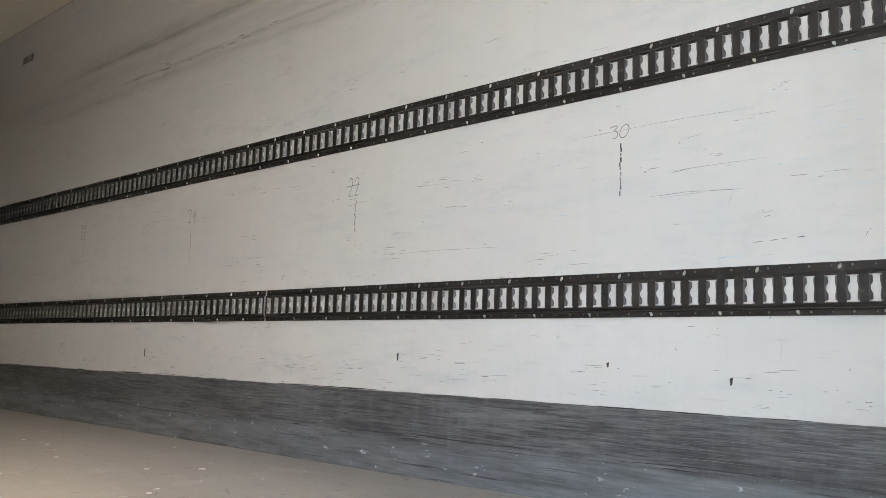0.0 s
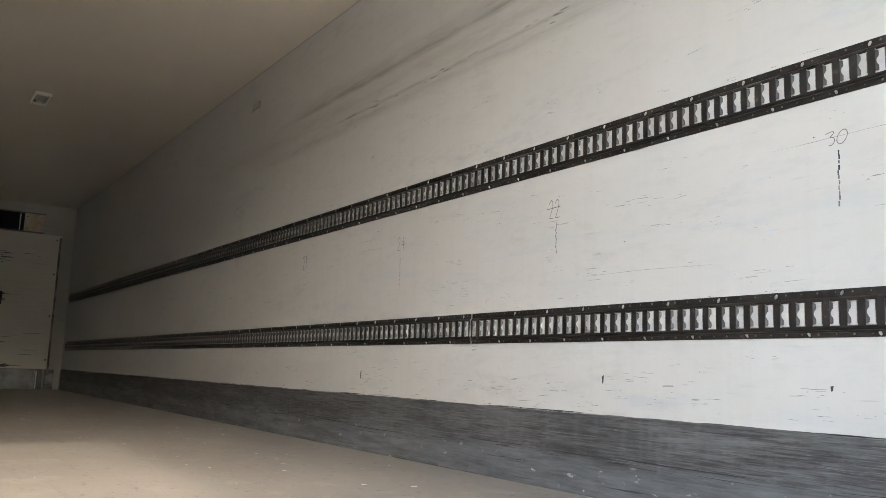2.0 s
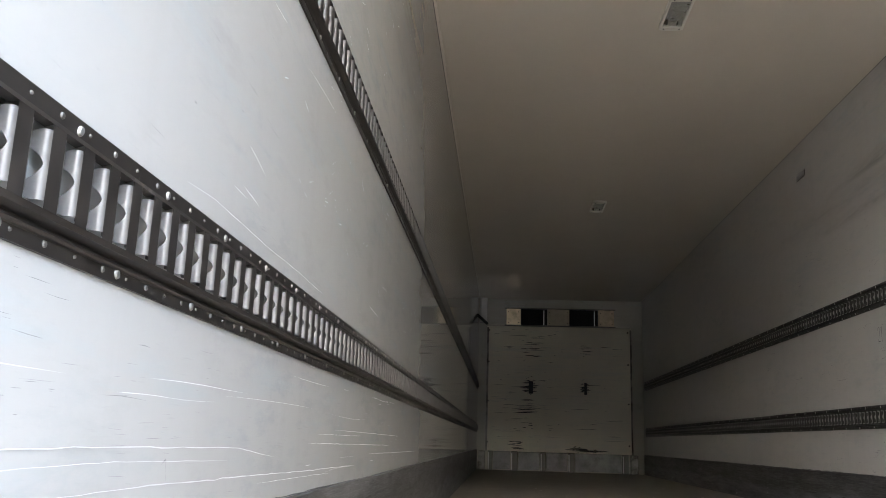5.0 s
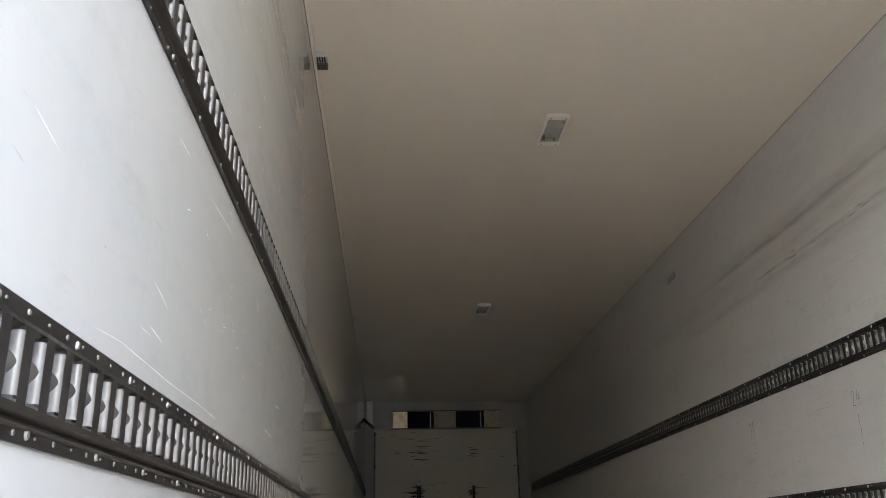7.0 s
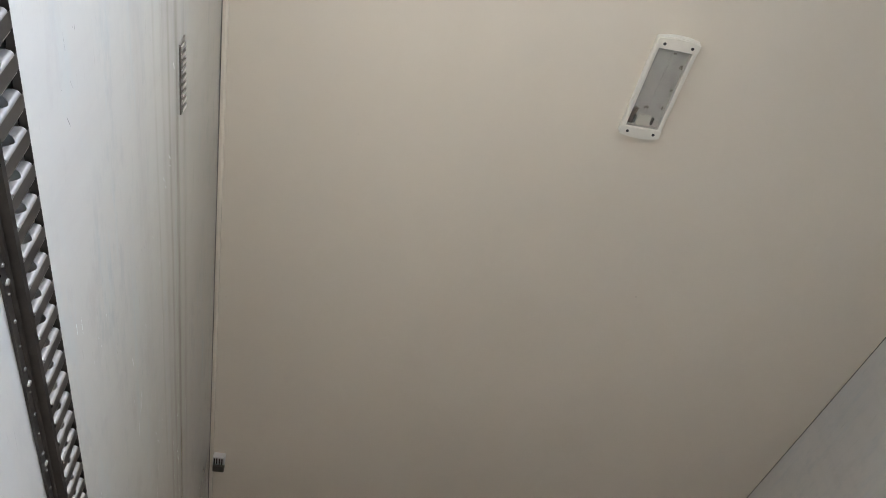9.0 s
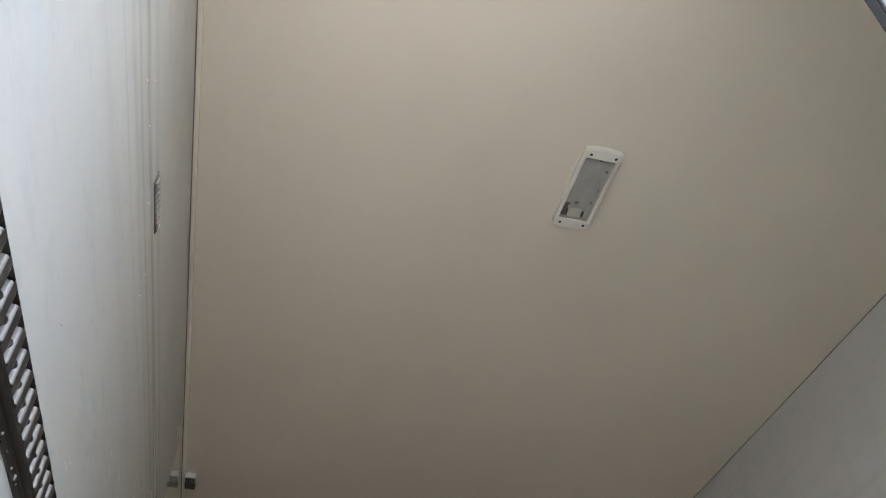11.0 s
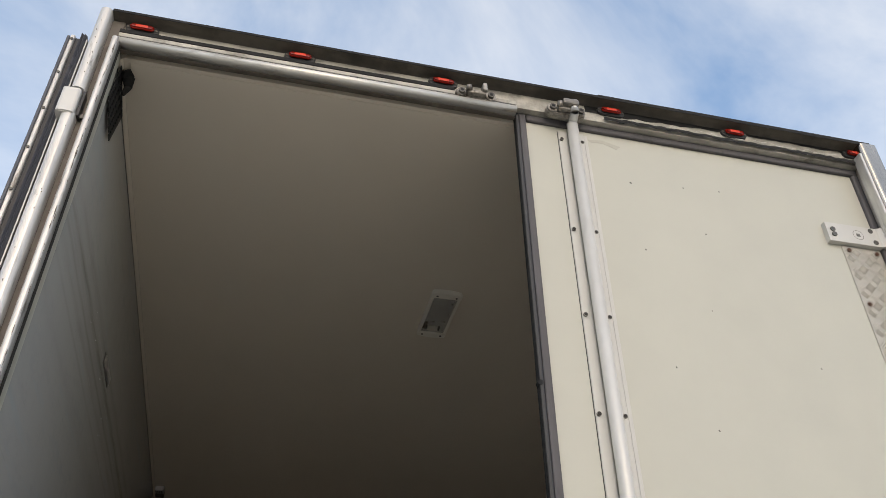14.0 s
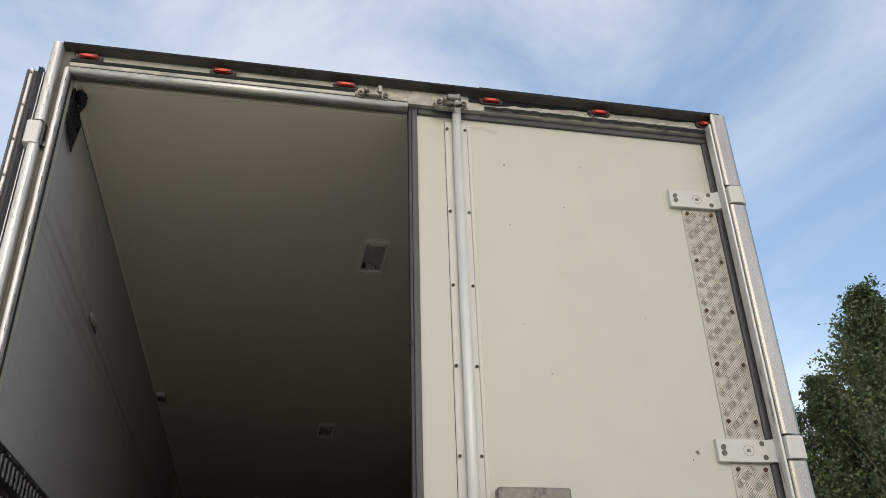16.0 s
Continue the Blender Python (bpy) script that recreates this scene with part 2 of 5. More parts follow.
M_CEIL = ceiling_material()
M_FRONT = lining("front_board", (0.84, 0.795, 0.665), (0.05, 0.045, 0.035), 0.4, 1.0, (0.72, 0.675, 0.565), seed=1.9)
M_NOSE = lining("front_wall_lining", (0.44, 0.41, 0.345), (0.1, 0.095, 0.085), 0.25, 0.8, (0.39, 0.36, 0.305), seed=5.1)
M_CREAM = plain("cream_door_paint", (0.51, 0.503, 0.435), 0.36, 0, 0.03, 6, 0.05, 0.002)
M_STEEL = plain("brushed_stainless", (0.44, 0.43, 0.41), 0.42, 0.9, 0.1, 9, 0.05, 0.0005, (0.33, 0.3, 0.26), 0.6, 0.78, (2, 2, 0.3))
M_TUBE = plain("scuffed_pale_tube", (0.62, 0.605, 0.58), 0.36, 0.35, 0.2, 14, 0.15, 0.0008, (0.17, 0.15, 0.125), 0.58, 0.68, (3, 3, 0.5))
M_BROWN = plain("brown_dirty_seal", (0.12, 0.1, 0.08), 0.7, 0, 0.35, 25, 0.3, 0.0008, (0.3, 0.26, 0.2), 0.6, 0.75)
M_ALU = plain("milled_aluminium", (0.66, 0.66, 0.66), 0.42, 1.0, 0.08, 14, 0.05, 0.0004, (0.4, 0.38, 0.35), 0.66, 0.8)
M_ROD = plain("grey_silver_paint", (0.63, 0.62, 0.595), 0.36, 0.12, 0.05, 20, 0.04, 0.0004, (0.42, 0.41, 0.39), 0.7, 0.76)
M_STRIP = plain("pale_strip_paint", (0.56, 0.55, 0.52), 0.4, 0.05, 0.05, 20, 0.04, 0.0004, (0.4, 0.37, 0.32), 0.7, 0.78)
M_HEADER = plain("weathered_header_paint", (0.5, 0.475, 0.42), 0.55, 0.1, 0.25, 14, 0.3, 0.001, (0.13, 0.12, 0.1), 0.5, 0.7)
M_GUTTER = plain("dirty_dark_gutter", (0.03, 0.027, 0.024), 0.75, 0.1, 0.35, 22, 0.4, 0.001, (0.16, 0.14, 0.11), 0.62, 0.76)
M_RUBBER = plain("grey_door_rubber", (0.1, 0.094, 0.1), 0.7, 0, 0.25, 25, 0.25, 0.0008, (0.045, 0.042, 0.043), 0.56, 0.72, (2, 2, 0.4))
M_BLUERUB = plain("blue_grey_rubber", (0.075, 0.08, 0.1), 0.5, 0, 0.25, 25, 0.2, 0.0008, (0.16, 0.165, 0.19), 0.55, 0.75)
M_BLACK = plain("black_rubber", (0.022, 0.022, 0.025), 0.5, 0, 0.3, 30, 0.2, 0.0006, (0.07, 0.068, 0.065), 0.6, 0.8)
M_RAIL = plain("dark_rail_paint", (0.034, 0.03, 0.027), 0.45, 0.2, 0.45, 40, 0.3, 0.0006, (0.15, 0.136, 0.12), 0.62, 0.78)
M_LIP = plain("worn_bare_steel", (0.17, 0.165, 0.158), 0.45, 0.3, 0.2, 60, 0.2, 0.0004, (0.13, 0.12, 0.11), 0.6, 0.72)
# lip steel for the right-hand rails, shade inside the slots put into the colour
M_LIPSHADE = plain("shaded_lip_steel", (0.095, 0.09, 0.084), 0.5, 0.1, 0.3, 60, 0.2, 0.0004, (0.05, 0.045, 0.04), 0.55, 0.7)
M_RIVET = plain("rivet_aluminium", (0.7, 0.69, 0.66), 0.38, 0.7, 0.15, 60, 0.1, 0.0003)
M_PLUG = plain("rubbed_plug_steel", (0.33, 0.32, 0.3), 0.5, 0.4, 0.3, 60, 0.1, 0.0003)
M_RIVETD = plain("dull_rivet_steel", (0.2, 0.192, 0.18), 0.45, 0.4, 0.4, 60, 0.1, 0.0003)
M_TAPE = plain("black_tape", (0.012, 0.012, 0.012), 0.9, 0, 0.3, 30, 0.2, 0.0008)
M_PLASTIC = plain("cream_lamp_plastic", (0.78, 0.755, 0.68), 0.38, 0, 0.05, 30, 0.04, 0.0003, (0.45, 0.4, 0.3), 0.72, 0.8)
M_VENT = plain("grey_vent_metal", (0.16, 0.15, 0.14), 0.5, 0.4, 0.2, 40, 0.15)
M_CAST = plain("dirty_cast_steel", (0.22, 0.207, 0.188), 0.45, 0.6, 0.3, 40, 0.3, 0.0006, (0.07, 0.06, 0.05), 0.52, 0.66)
M_BOLT = plain("zinc_bolt", (0.12, 0.112, 0.1), 0.4, 0.7, 0.3, 80, 0.15, 0.0004)
M_PEN = plain("black_marker_ink", (0.04, 0.04, 0.042), 0.6, 0, 0.4, 90, 0.0)
M_PENGREY = plain("faded_marker_ink", (0.17, 0.17, 0.18), 0.6, 0, 0.3, 90, 0.0)
M_BLUEMARK = plain("bluish_paint_rub", (0.5, 0.59, 0.63), 0.4, 0, 0.15, 60, 0.0)
M_FAINT = plain("faint_scuff_grey", (0.25, 0.25, 0.25), 0.5, 0, 0.2, 60, 0.0)
M_SCRATCH = plain("white_scratch", (0.66, 0.67, 0.67), 0.5, 0, 0.05, 60, 0.0)
M_PLATE = plain("bright_cream_plate", (0.8, 0.65, 0.44), 0.4, 0.6, 0.08, 20, 0.03, 0.0006, (0.5, 0.4, 0.26), 0.5, 0.75)
# right-hand cover plate: the left plate's cream in a darker tone
M_PLATEM = plain("dimmer_cream_plate", (0.62, 0.5, 0.35), 0.42, 0.5, 0.12, 20, 0.04, 0.0006, (0.42, 0.34, 0.23), 0.45, 0.7)
M_PLATED = plain("dulled_cream_plate", (0.47, 0.4, 0.3), 0.35, 0.1, 0.15, 20, 0.05)
M_RUST = plain("rust_brown", (0.085, 0.04, 0.022), 0.8, 0, 0.4, 50, 0.3)
M_TREAD = plain("tread_plate_aluminium", (0.47, 0.45, 0.405), 0.5, 0.2, 0.15, 30, 0.1, 0.0004, (0.36, 0.335, 0.29), 0.5, 0.75)
M_BARSHADE = plain("grey_bar_shadow", (0.13, 0.122, 0.108), 0.8, 0, 0.3, 60, 0.0)
M_POST = plain("brushed_corner_post", (0.38, 0.355, 0.32), 0.26, 1.0, 0.15, 9, 0.06, 0.0005, (0.3, 0.27, 0.23), 0.6, 0.78, (2, 2, 0.25))


def kick_material():
    m, t, b = material("scraped_grey_kickboard")
    grain = noise_node(t, 1.0, (1, 6.0, 120), 7, 0.7)
    broad = noise_node(t, 1.4, (1, 0.7, 3), 5, 0.55, (2, 7, 3))
    fine = noise_node(t, 1.0, (1, 9.0, 320), 4, 0.6, (3, 1, 4))
    c = mixed(t, ramp(t, grain, 0.34, 0.64), (0.026, 0.026, 0.027), (0.135, 0.134, 0.133))
    c = mixed(t, maths(t, "MULTIPLY", ramp(t, fine, 0.5, 0.6), 0.5), c, (0.21, 0.212, 0.213))
    c = mixed(t, maths(t, "MULTIPLY", ramp(t, broad, 0.45, 0.7), 0.35), c, (0.2, 0.205, 0.21))
    dark = noise_node(t, 1.0, (1, 6.0, 170), 5, 0.65, (2.3, 1.4, 5.1))
    c = mixed(t, maths(t, "MULTIPLY", ramp(t, dark, 0.53, 0.62), 0.7), c, (0.035, 0.034, 0.034))
    worn = noise_node(t, 1.0, (1, 1.6, 11), 6, 0.68, (4.4, 3.8, 9.2))
    c = mixed(t, maths(t, "MULTIPLY", ramp(t, worn, 0.5, 0.66), 0.75), c, (0.045, 0.044, 0.043))
    c = mixed(t, maths(t, "MULTIPLY", ramp(t, worn, 0.34, 0.46, (1, 1, 1, 1), (0, 0, 0, 1)), 0.3), c, (0.29, 0.292, 0.29))
    upright = noise_node(t, 1.0, (1, 30.0, 7), 5, 0.6, (7.3, 2.4, 1.1))
    c = mixed(t, maths(t, "MULTIPLY", ramp(t, upright, 0.5, 0.8), 0.22), c, (0.25, 0.258, 0.266))
    # lower band, scraped down to a blue-grey coat with a wandering upper edge
    sep = t.nodes.new("ShaderNodeSeparateXYZ")
    t.links.new(t.nodes.new("ShaderNodeTexCoord").outputs["Object"], sep.inputs[0])
    edge = maths(t, "ADD", maths(t, "MULTIPLY", noise_node(t, 1.0, (1, 1.1, 9), 6, 0.65, (6, 2, 2)), 0.5), maths(t, "MULTIPLY", maths(t, "SUBTRACT", 1.345, sep.outputs["Z"]), 3.6))
    low = ramp(t, edge, 0.24, 0.34)
    pale = noise_node(t, 1.0, (1, 3.2, 30), 6, 0.65, (1, 3, 2))
    coat = mixed(t, ramp(t, pale, 0.35, 0.7), (0.1, 0.106, 0.111), (0.28, 0.296, 0.306))
    c = mixed(t, maths(t, "MULTIPLY", low, 0.7), c, coat)
    chip = noise_node(t, 22.0, (1, 0.6, 1.2), 6, 0.65, (5, 5, 1))
    c = mixed(t, maths(t, "MULTIPLY", maths(t, "MULTIPLY", ramp(t, chip, 0.62, 0.68), low), 0.75), c, (0.56, 0.6, 0.6))
    black = noise_node(t, 1.0, (1, 2.0, 90), 5, 0.6, (8, 8, 1))
    c = mixed(t, maths(t, "MULTIPLY", ramp(t, black, 0.62, 0.7), 0.8), c, (0.025, 0.025, 0.026))
    t.links.new(c, b.inputs["Base Color"])
    t.links.new(ramp(t, grain, 0.3, 0.7, (0.4,) * 3 + (1,), (0.62,) * 3 + (1,)), b.inputs["Roughness"])
    bump(t, b, grain, 0.35, 0.002)
    return m


def floor_material():
    m, t, b = material("sandy_resin_floor")
    grit = noise_node(t, 260.0, (1, 1, 1), 3, 0.6)
    mid = noise_node(t, 3.2, (1, 0.6, 1), 7, 0.6, (1, 1, 1))
    broad = noise_node(t, 0.8, (1.4, 0.5, 1), 4, 0.5, (4, 2, 1))
    c = mixed(t, ramp(t, mid, 0.3, 0.72), (0.262, 0.241, 0.211), (0.34, 0.314, 0.28))
    c = mixed(t, maths(t, "MULTIPLY", ramp(t, broad, 0.45, 0.7), 0.45), c, (0.26, 0.235, 0.2))
    c = mixed(t, maths(t, "MULTIPLY", ramp(t, grit, 0.55, 0.75), 0.35), c, (0.24, 0.21, 0.18))
    track = noise_node(t, 1.0, (26, 1.1, 1), 5, 0.6, (2, 1, 7))
    c = mixed(t, maths(t, "MULTIPLY", ramp(t, track, 0.56, 0.76), 0.45), c, (0.22, 0.2, 0.175))
    stain = noise_node(t, 5.5, (1, 0.7, 1), 8, 0.68, (2.2, 8.1, 7))
    c = mixed(t, maths(t, "MULTIPLY", ramp(t, stain, 0.55, 0.64), 0.45), c, (0.37, 0.347, 0.31))
    spot = noise_node(t, 38.0, (1, 0.7, 1), 4, 0.6, (2.2, 1.1, 7))
    c = mixed(t, maths(t, "MULTIPLY", ramp(t, spot, 0.62, 0.7), 0.75), c, (0.13, 0.115, 0.1))
    t.links.new(c, b.inputs["Base Color"])
    t.links.new(ramp(t, mid, 0.3, 0.7, (0.42,) * 3 + (1,), (0.62,) * 3 + (1,)), b.inputs["Roughness"])
    bump(t, b, grit, 0.3, 0.0012)
    return m


M_KICK = kick_material()
M_FLOOR = floor_material()
M_ASPHALT = plain("yard_concrete", (0.49, 0.44, 0.36), 0.85, 0, 0.25, 3, 0.4, 0.004, (0.2, 0.19, 0.175), 0.55, 0.7)
M_BARK = plain("tree_bark", (0.13, 0.11, 0.085), 0.85, 0, 0.4, 9, 0.6, 0.02, None, 0, 0, (1, 1, 0.3))


def leaf_material():
    m, t, b = material("poplar_leaves")
    g = t.nodes.new("ShaderNodeNewGeometry")
    c = ramp(t, g.outputs["Random Per Island"], 0.0, 1.0, (0.03, 0.052, 0.022, 1), (0.115, 0.16, 0.075, 1))
    t.links.new(c, b.inputs["Base Color"])
    b.inputs["Roughness"].default_value = 0.5
    tr = t.nodes.new("ShaderNodeBsdfTranslucent")
    tr.inputs["Color"].default_value = (0.12, 0.18, 0.05, 1)
    ms = t.nodes.new("ShaderNodeMixShader")
    ms.inputs[0].default_value = 0.25
    t.links.new(b.outputs["BSDF"], ms.inputs[1])
    t.links.new(tr.outputs["BSDF"], ms.inputs[2])
    t.links.new(ms.outputs["Shader"], t.nodes["Material Output"].inputs["Surface"])
    return m


M_LEAF = leaf_material()


def lens_material(name, colour, rough):
    m, t, b = material(name)
    b.inputs["Base Color"].default_value = (*colour, 1)
    b.inputs["Roughness"].default_value = rough
    b.inputs["IOR"].default_value = 1.45
    surface_marks = noise_node(t, 30, (1, 1, 1), 4, 0.6)
    bump(t, b, surface_marks, 0.1, 0.0005)
    return m


M_RED = lens_material("red_marker_lens", (0.24, 0.012, 0.007), 0.12)
M_REDLIT = lens_material("lit_red_lens", (0.72, 0.06, 0.03), 0.2)


def cover_material():
    m, t, b = material("dusty_clear_cover")
    b.inputs["Base Color"].default_value = (0.6, 0.57, 0.52, 1)
    b.inputs["Roughness"].default_value = 0.2
    clear = t.nodes.new("ShaderNodeBsdfTransparent")
    clear.inputs["Color"].default_value = (0.93, 0.93, 0.92, 1)
    ms = t.nodes.new("ShaderNodeMixShader")
    dust = noise_node(t, 14, (1, 0.4, 1), 6, 0.6)
    t.links.new(ramp(t, dust, 0.35, 0.75, (0.03, 0.03, 0.03, 1), (0.22, 0.22, 0.22, 1)), ms.inputs[0])
    t.links.new(clear.outputs["BSDF"], ms.inputs[1])
    t.links.new(b.outputs["BSDF"], ms.inputs[2])
    t.links.new(ms.outputs["Shader"], t.nodes["Material Output"].inputs["Surface"])
    return m


M_DIFF = cover_material()
M_LAMPIN = plain("grey_lamp_reflector", (0.6, 0.594, 0.575), 0.35, 0.0, 0.12, 20, 0.05, 0.0004, (0.36, 0.34, 0.31), 0.6, 0.74)
M_SOOT = plain("brown_lamp_soot", (0.2, 0.175, 0.15), 0.8, 0, 0.5, 90, 0.0)

# ---- ground ----
g = bmesh.new()
bmesh.ops.create_grid(g, x_segments=40, y_segments=40, size=1500)
tagged(obj("ground", g, M_ASPHALT), "pale weathered concrete truck yard", "ground", kind="structure")

# plain unseen wall added far behind, cutting low sky light into the box
tagged(obj("wall_sky_block", made_box(-60, 60, -33.0, -32.0, 0, 7.8), plain("grey_sky_block", (0.09, 0.085, 0.08), 0.8, 0, 0.2, 1.5, 0.2, 0.01)), "unseen plain dark grey wall added to block low sky light", "wall", kind="structure")

# ---- box of the trailer ----
tagged(obj("wall_right", made_box(W, W + 0.055, Y0, YB + 0.06, F - 0.1, C + 0.06), M_WALL), "scuffed white fibreglass side wall lining", "wall", kind="structure")
tagged(obj("wall_left", made_box(-0.055, 0, Y0, YB + 0.06, F - 0.1, C + 0.06), M_WALL_DIM), "white fibreglass side wall with rubbed streaks, base dimmed against the light", "wall", kind="structure")
tagged(obj("floor", made_box(0, W, -0.01, YB, F - 0.12, F), M_FLOOR), "sandy brown resin cargo floor with dirt and wear", "floor", kind="structure")
tagged(obj("ceiling", made_box(0, W, Y0, YB, C, C + 0.055), M_CEIL), "smooth glossy cream ceiling panel", "ceiling", kind="structure")
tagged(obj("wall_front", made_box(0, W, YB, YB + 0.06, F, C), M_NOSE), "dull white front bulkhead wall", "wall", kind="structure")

# coving where walls meet the ceiling
for nm, sx, x in (("trim_left", 1, 0.0), ("trim_right", -1, W)):
    g = 1.0 if sx > 0 else 0.3
    bm = bmesh.new()
    prism(bm, [(x, C - 0.010 * g), (x + sx * g * 0.003, C - 0.0115 * g), (x + sx * g * 0.010, C - 0.009 * g), (x + sx * g * 0.015, C - 0.0045 * g), (x + sx * g * 0.016, C - 0.0005), (x, C - 0.0005)], "y", Y0, YB - 0.002)
    tagged(obj(nm, bm, M_CEIL), "slim cream corner moulding under the ceiling", "trim", kind="structure")
    tagged(obj(nm + "_seam", made_box(*sorted((x, x + sx * 0.0016)), Y0, YB - 0.003, C - 0.0108 * g - 0.003, C - 0.0108 * g), M_VENT), "dark sealant seam along the ceiling corner", "trim", kind="structure")


def kickboard(name, x0, x1, top, seed):
    rnd = random.Random(seed)
    bm = bmesh.new()
    n = 240
    rows = []
    for i in range(n + 1):
        y = 0.1 + (YB - 0.1) * i / n
        zt = top + rnd.uniform(-0.001, 0.001) + 0.0008 * math.sin(i * 0.21)
        rows.append([bm.verts.new(p) for p in ((x0, y, F), (x0, y, zt), (x1, y, zt - 0.002), (x1, y, F))])
    for a, b in zip(rows, rows[1:]):
        for k in range(3):
            bm.faces.new((a[k], a[k + 1], b[k + 1], b[k]))
    bmesh.ops.recalc_face_normals(bm, faces=bm.faces)
    tagged(obj(name, bm, M_KICK), "scraped dark grey kickboard along the cargo floor", "baseboard", kind="structure")


kickboard("baseboard_right", W, W - 0.007, 1.481, 3)
kickboard("baseboard_left", 0.0, 0.007, 1.491, 4)


# ---- lashing rails ----
PITCH = 0.0497


def rail_meshes(y0, count, wall_x, side, z0, half, d, roll, lean, single):
    """Pressed steel lashing rail with upright slots; each slot has two rolled lips with a bite in the middle."""
    verts, faces, lips_v, lips_f, one_v, one_f = [], [], [], [], [], []

    def P(y, v, d):
        return (wall_x + side * d, y, z0 + v)

    def quad(vs, fs, *pts):
        k = len(vs)
        vs.extend(pts)
        fs.append((k, k + 1, k + 2, k + 3))
    prof = [(0.0, 0.0), (0.0, 0.004), (0.0125, 0.004), (0.0135, 0.0075), (0.0158, 0.0092), (0.0182, 0.0078), (0.0194, 0.0042), (0.0215, 0.004), (0.0245, d - 0.002), (0.0295, d)]
    prof_top = [(0.0985, d), (0.1035, d - 0.002), (0.107, 0.004), (0.128, 0.004), (0.128, 0.0)]
    y1 = y0 + count * PITCH
    for pr in (prof, prof_top):
        for (va, da), (vb, db) in zip(pr, pr[1:]):
            quad(verts, faces, P(y0, va, da), P(y1, va, da), P(y1, vb, db), P(y0, vb, db))
    lo, hi = 0.0295, 0.0985
    slots = [(0.07, 0.55), (0.1, 0.95), (0.13, 1.0), (0.29, 1.0), (0.325, 0.85), (0.36, 0.6), (0.41, 0.36), (0.46, 0.24), (0.5, 0.2), (0.54, 0.24), (0.59, 0.36), (0.64, 0.6), (0.675, 0.85), (0.71, 1.0), (0.88, 1.0), (0.91, 0.9), (0.935, 0.5)]
    for i in range(count):
        a = y0 + i * PITCH
        s0, s1, b = a + PITCH / 2 - half, a + PITCH / 2 + half, a + PITCH
        quad(verts, faces, P(a, lo, d), P(s0, lo, d), P(s0, hi, d), P(a, hi, d))
        quad(verts, faces, P(s1, lo, d), P(b, lo, d), P(b, hi, d), P(s1, hi, d))
        m = 0.0022
        quad(verts, faces, P(s0, lo, d), P(s1, lo, d), P(s1, lo + m, d - 0.008), P(s0, lo + m, d - 0.008))
        quad(verts, faces, P(s0, hi, d), P(s1, hi, d), P(s1, hi - m, d - 0.008), P(s0, hi - m, d - 0.008))
        if 0 < i < single:
            continue
        into_v, into_f = (one_v, one_f) if i == 0 and single else (lips_v, lips_f)
        for e, sgn in ((s0, 1), (s1, -1)):
            first = len(into_v)
            n = 0
            for f, depth in slots:
                v = lo + 0.001 + (hi - lo - 0.002) * f
                drop = (d - 0.003) * depth
                turn = radians(82) * min(1.0, drop / roll)
                for k in range(5):
                    an = turn * k / 4
                    into_v.append(P(e + sgn * roll * math.sin(an), v, d - roll * (1 - math.cos(an))))
                into_v.append(P(e + sgn * (roll * math.sin(turn) + lean * depth), v, d - roll * (1 - math.cos(turn)) - max(0.0005, drop - roll)))
                if n:
                    o = first + 6 * (n - 1)
                    for k in range(5):
                        into_f.append((o + k, o + k + 1, o + k + 7, o + k + 6))
                n += 1
    return (verts, faces), (lips_v, lips_f), (one_v, one_f)


def disc(vs, fs, cy, cz, ry, rz, x, side, n=8, h=0.0016, lean=0.0):
    k = len(vs)
    cl, sl = math.cos(lean), math.sin(lean)
    for r, d in ((1.0, 0.0), (0.72, h)):
        for i in range(n):
            a = 2 * math.pi * i / n
            u, v = r * ry * math.cos(a), r * rz * math.sin(a)
            vs.append((x + side * d, cy + u * cl - v * sl, cz + u * sl + v * cl))
    for i in range(n):
        j = (i + 1) % n
        fs.append((k + i, k + j, k + n + j, k + n + i))
    fs.append(tuple(k + n + i for i in range(n)))


def repeat(name, first, steps):
    """Copies of a part along its rail, on the same mesh."""
    for dy in steps:
        o = new(name, first.data)
        o.parent = first.parent
        o.matrix_parent_inverse = first.matrix_parent_inverse.copy()
        o.location = (0, dy, 0)
        tagged(o)


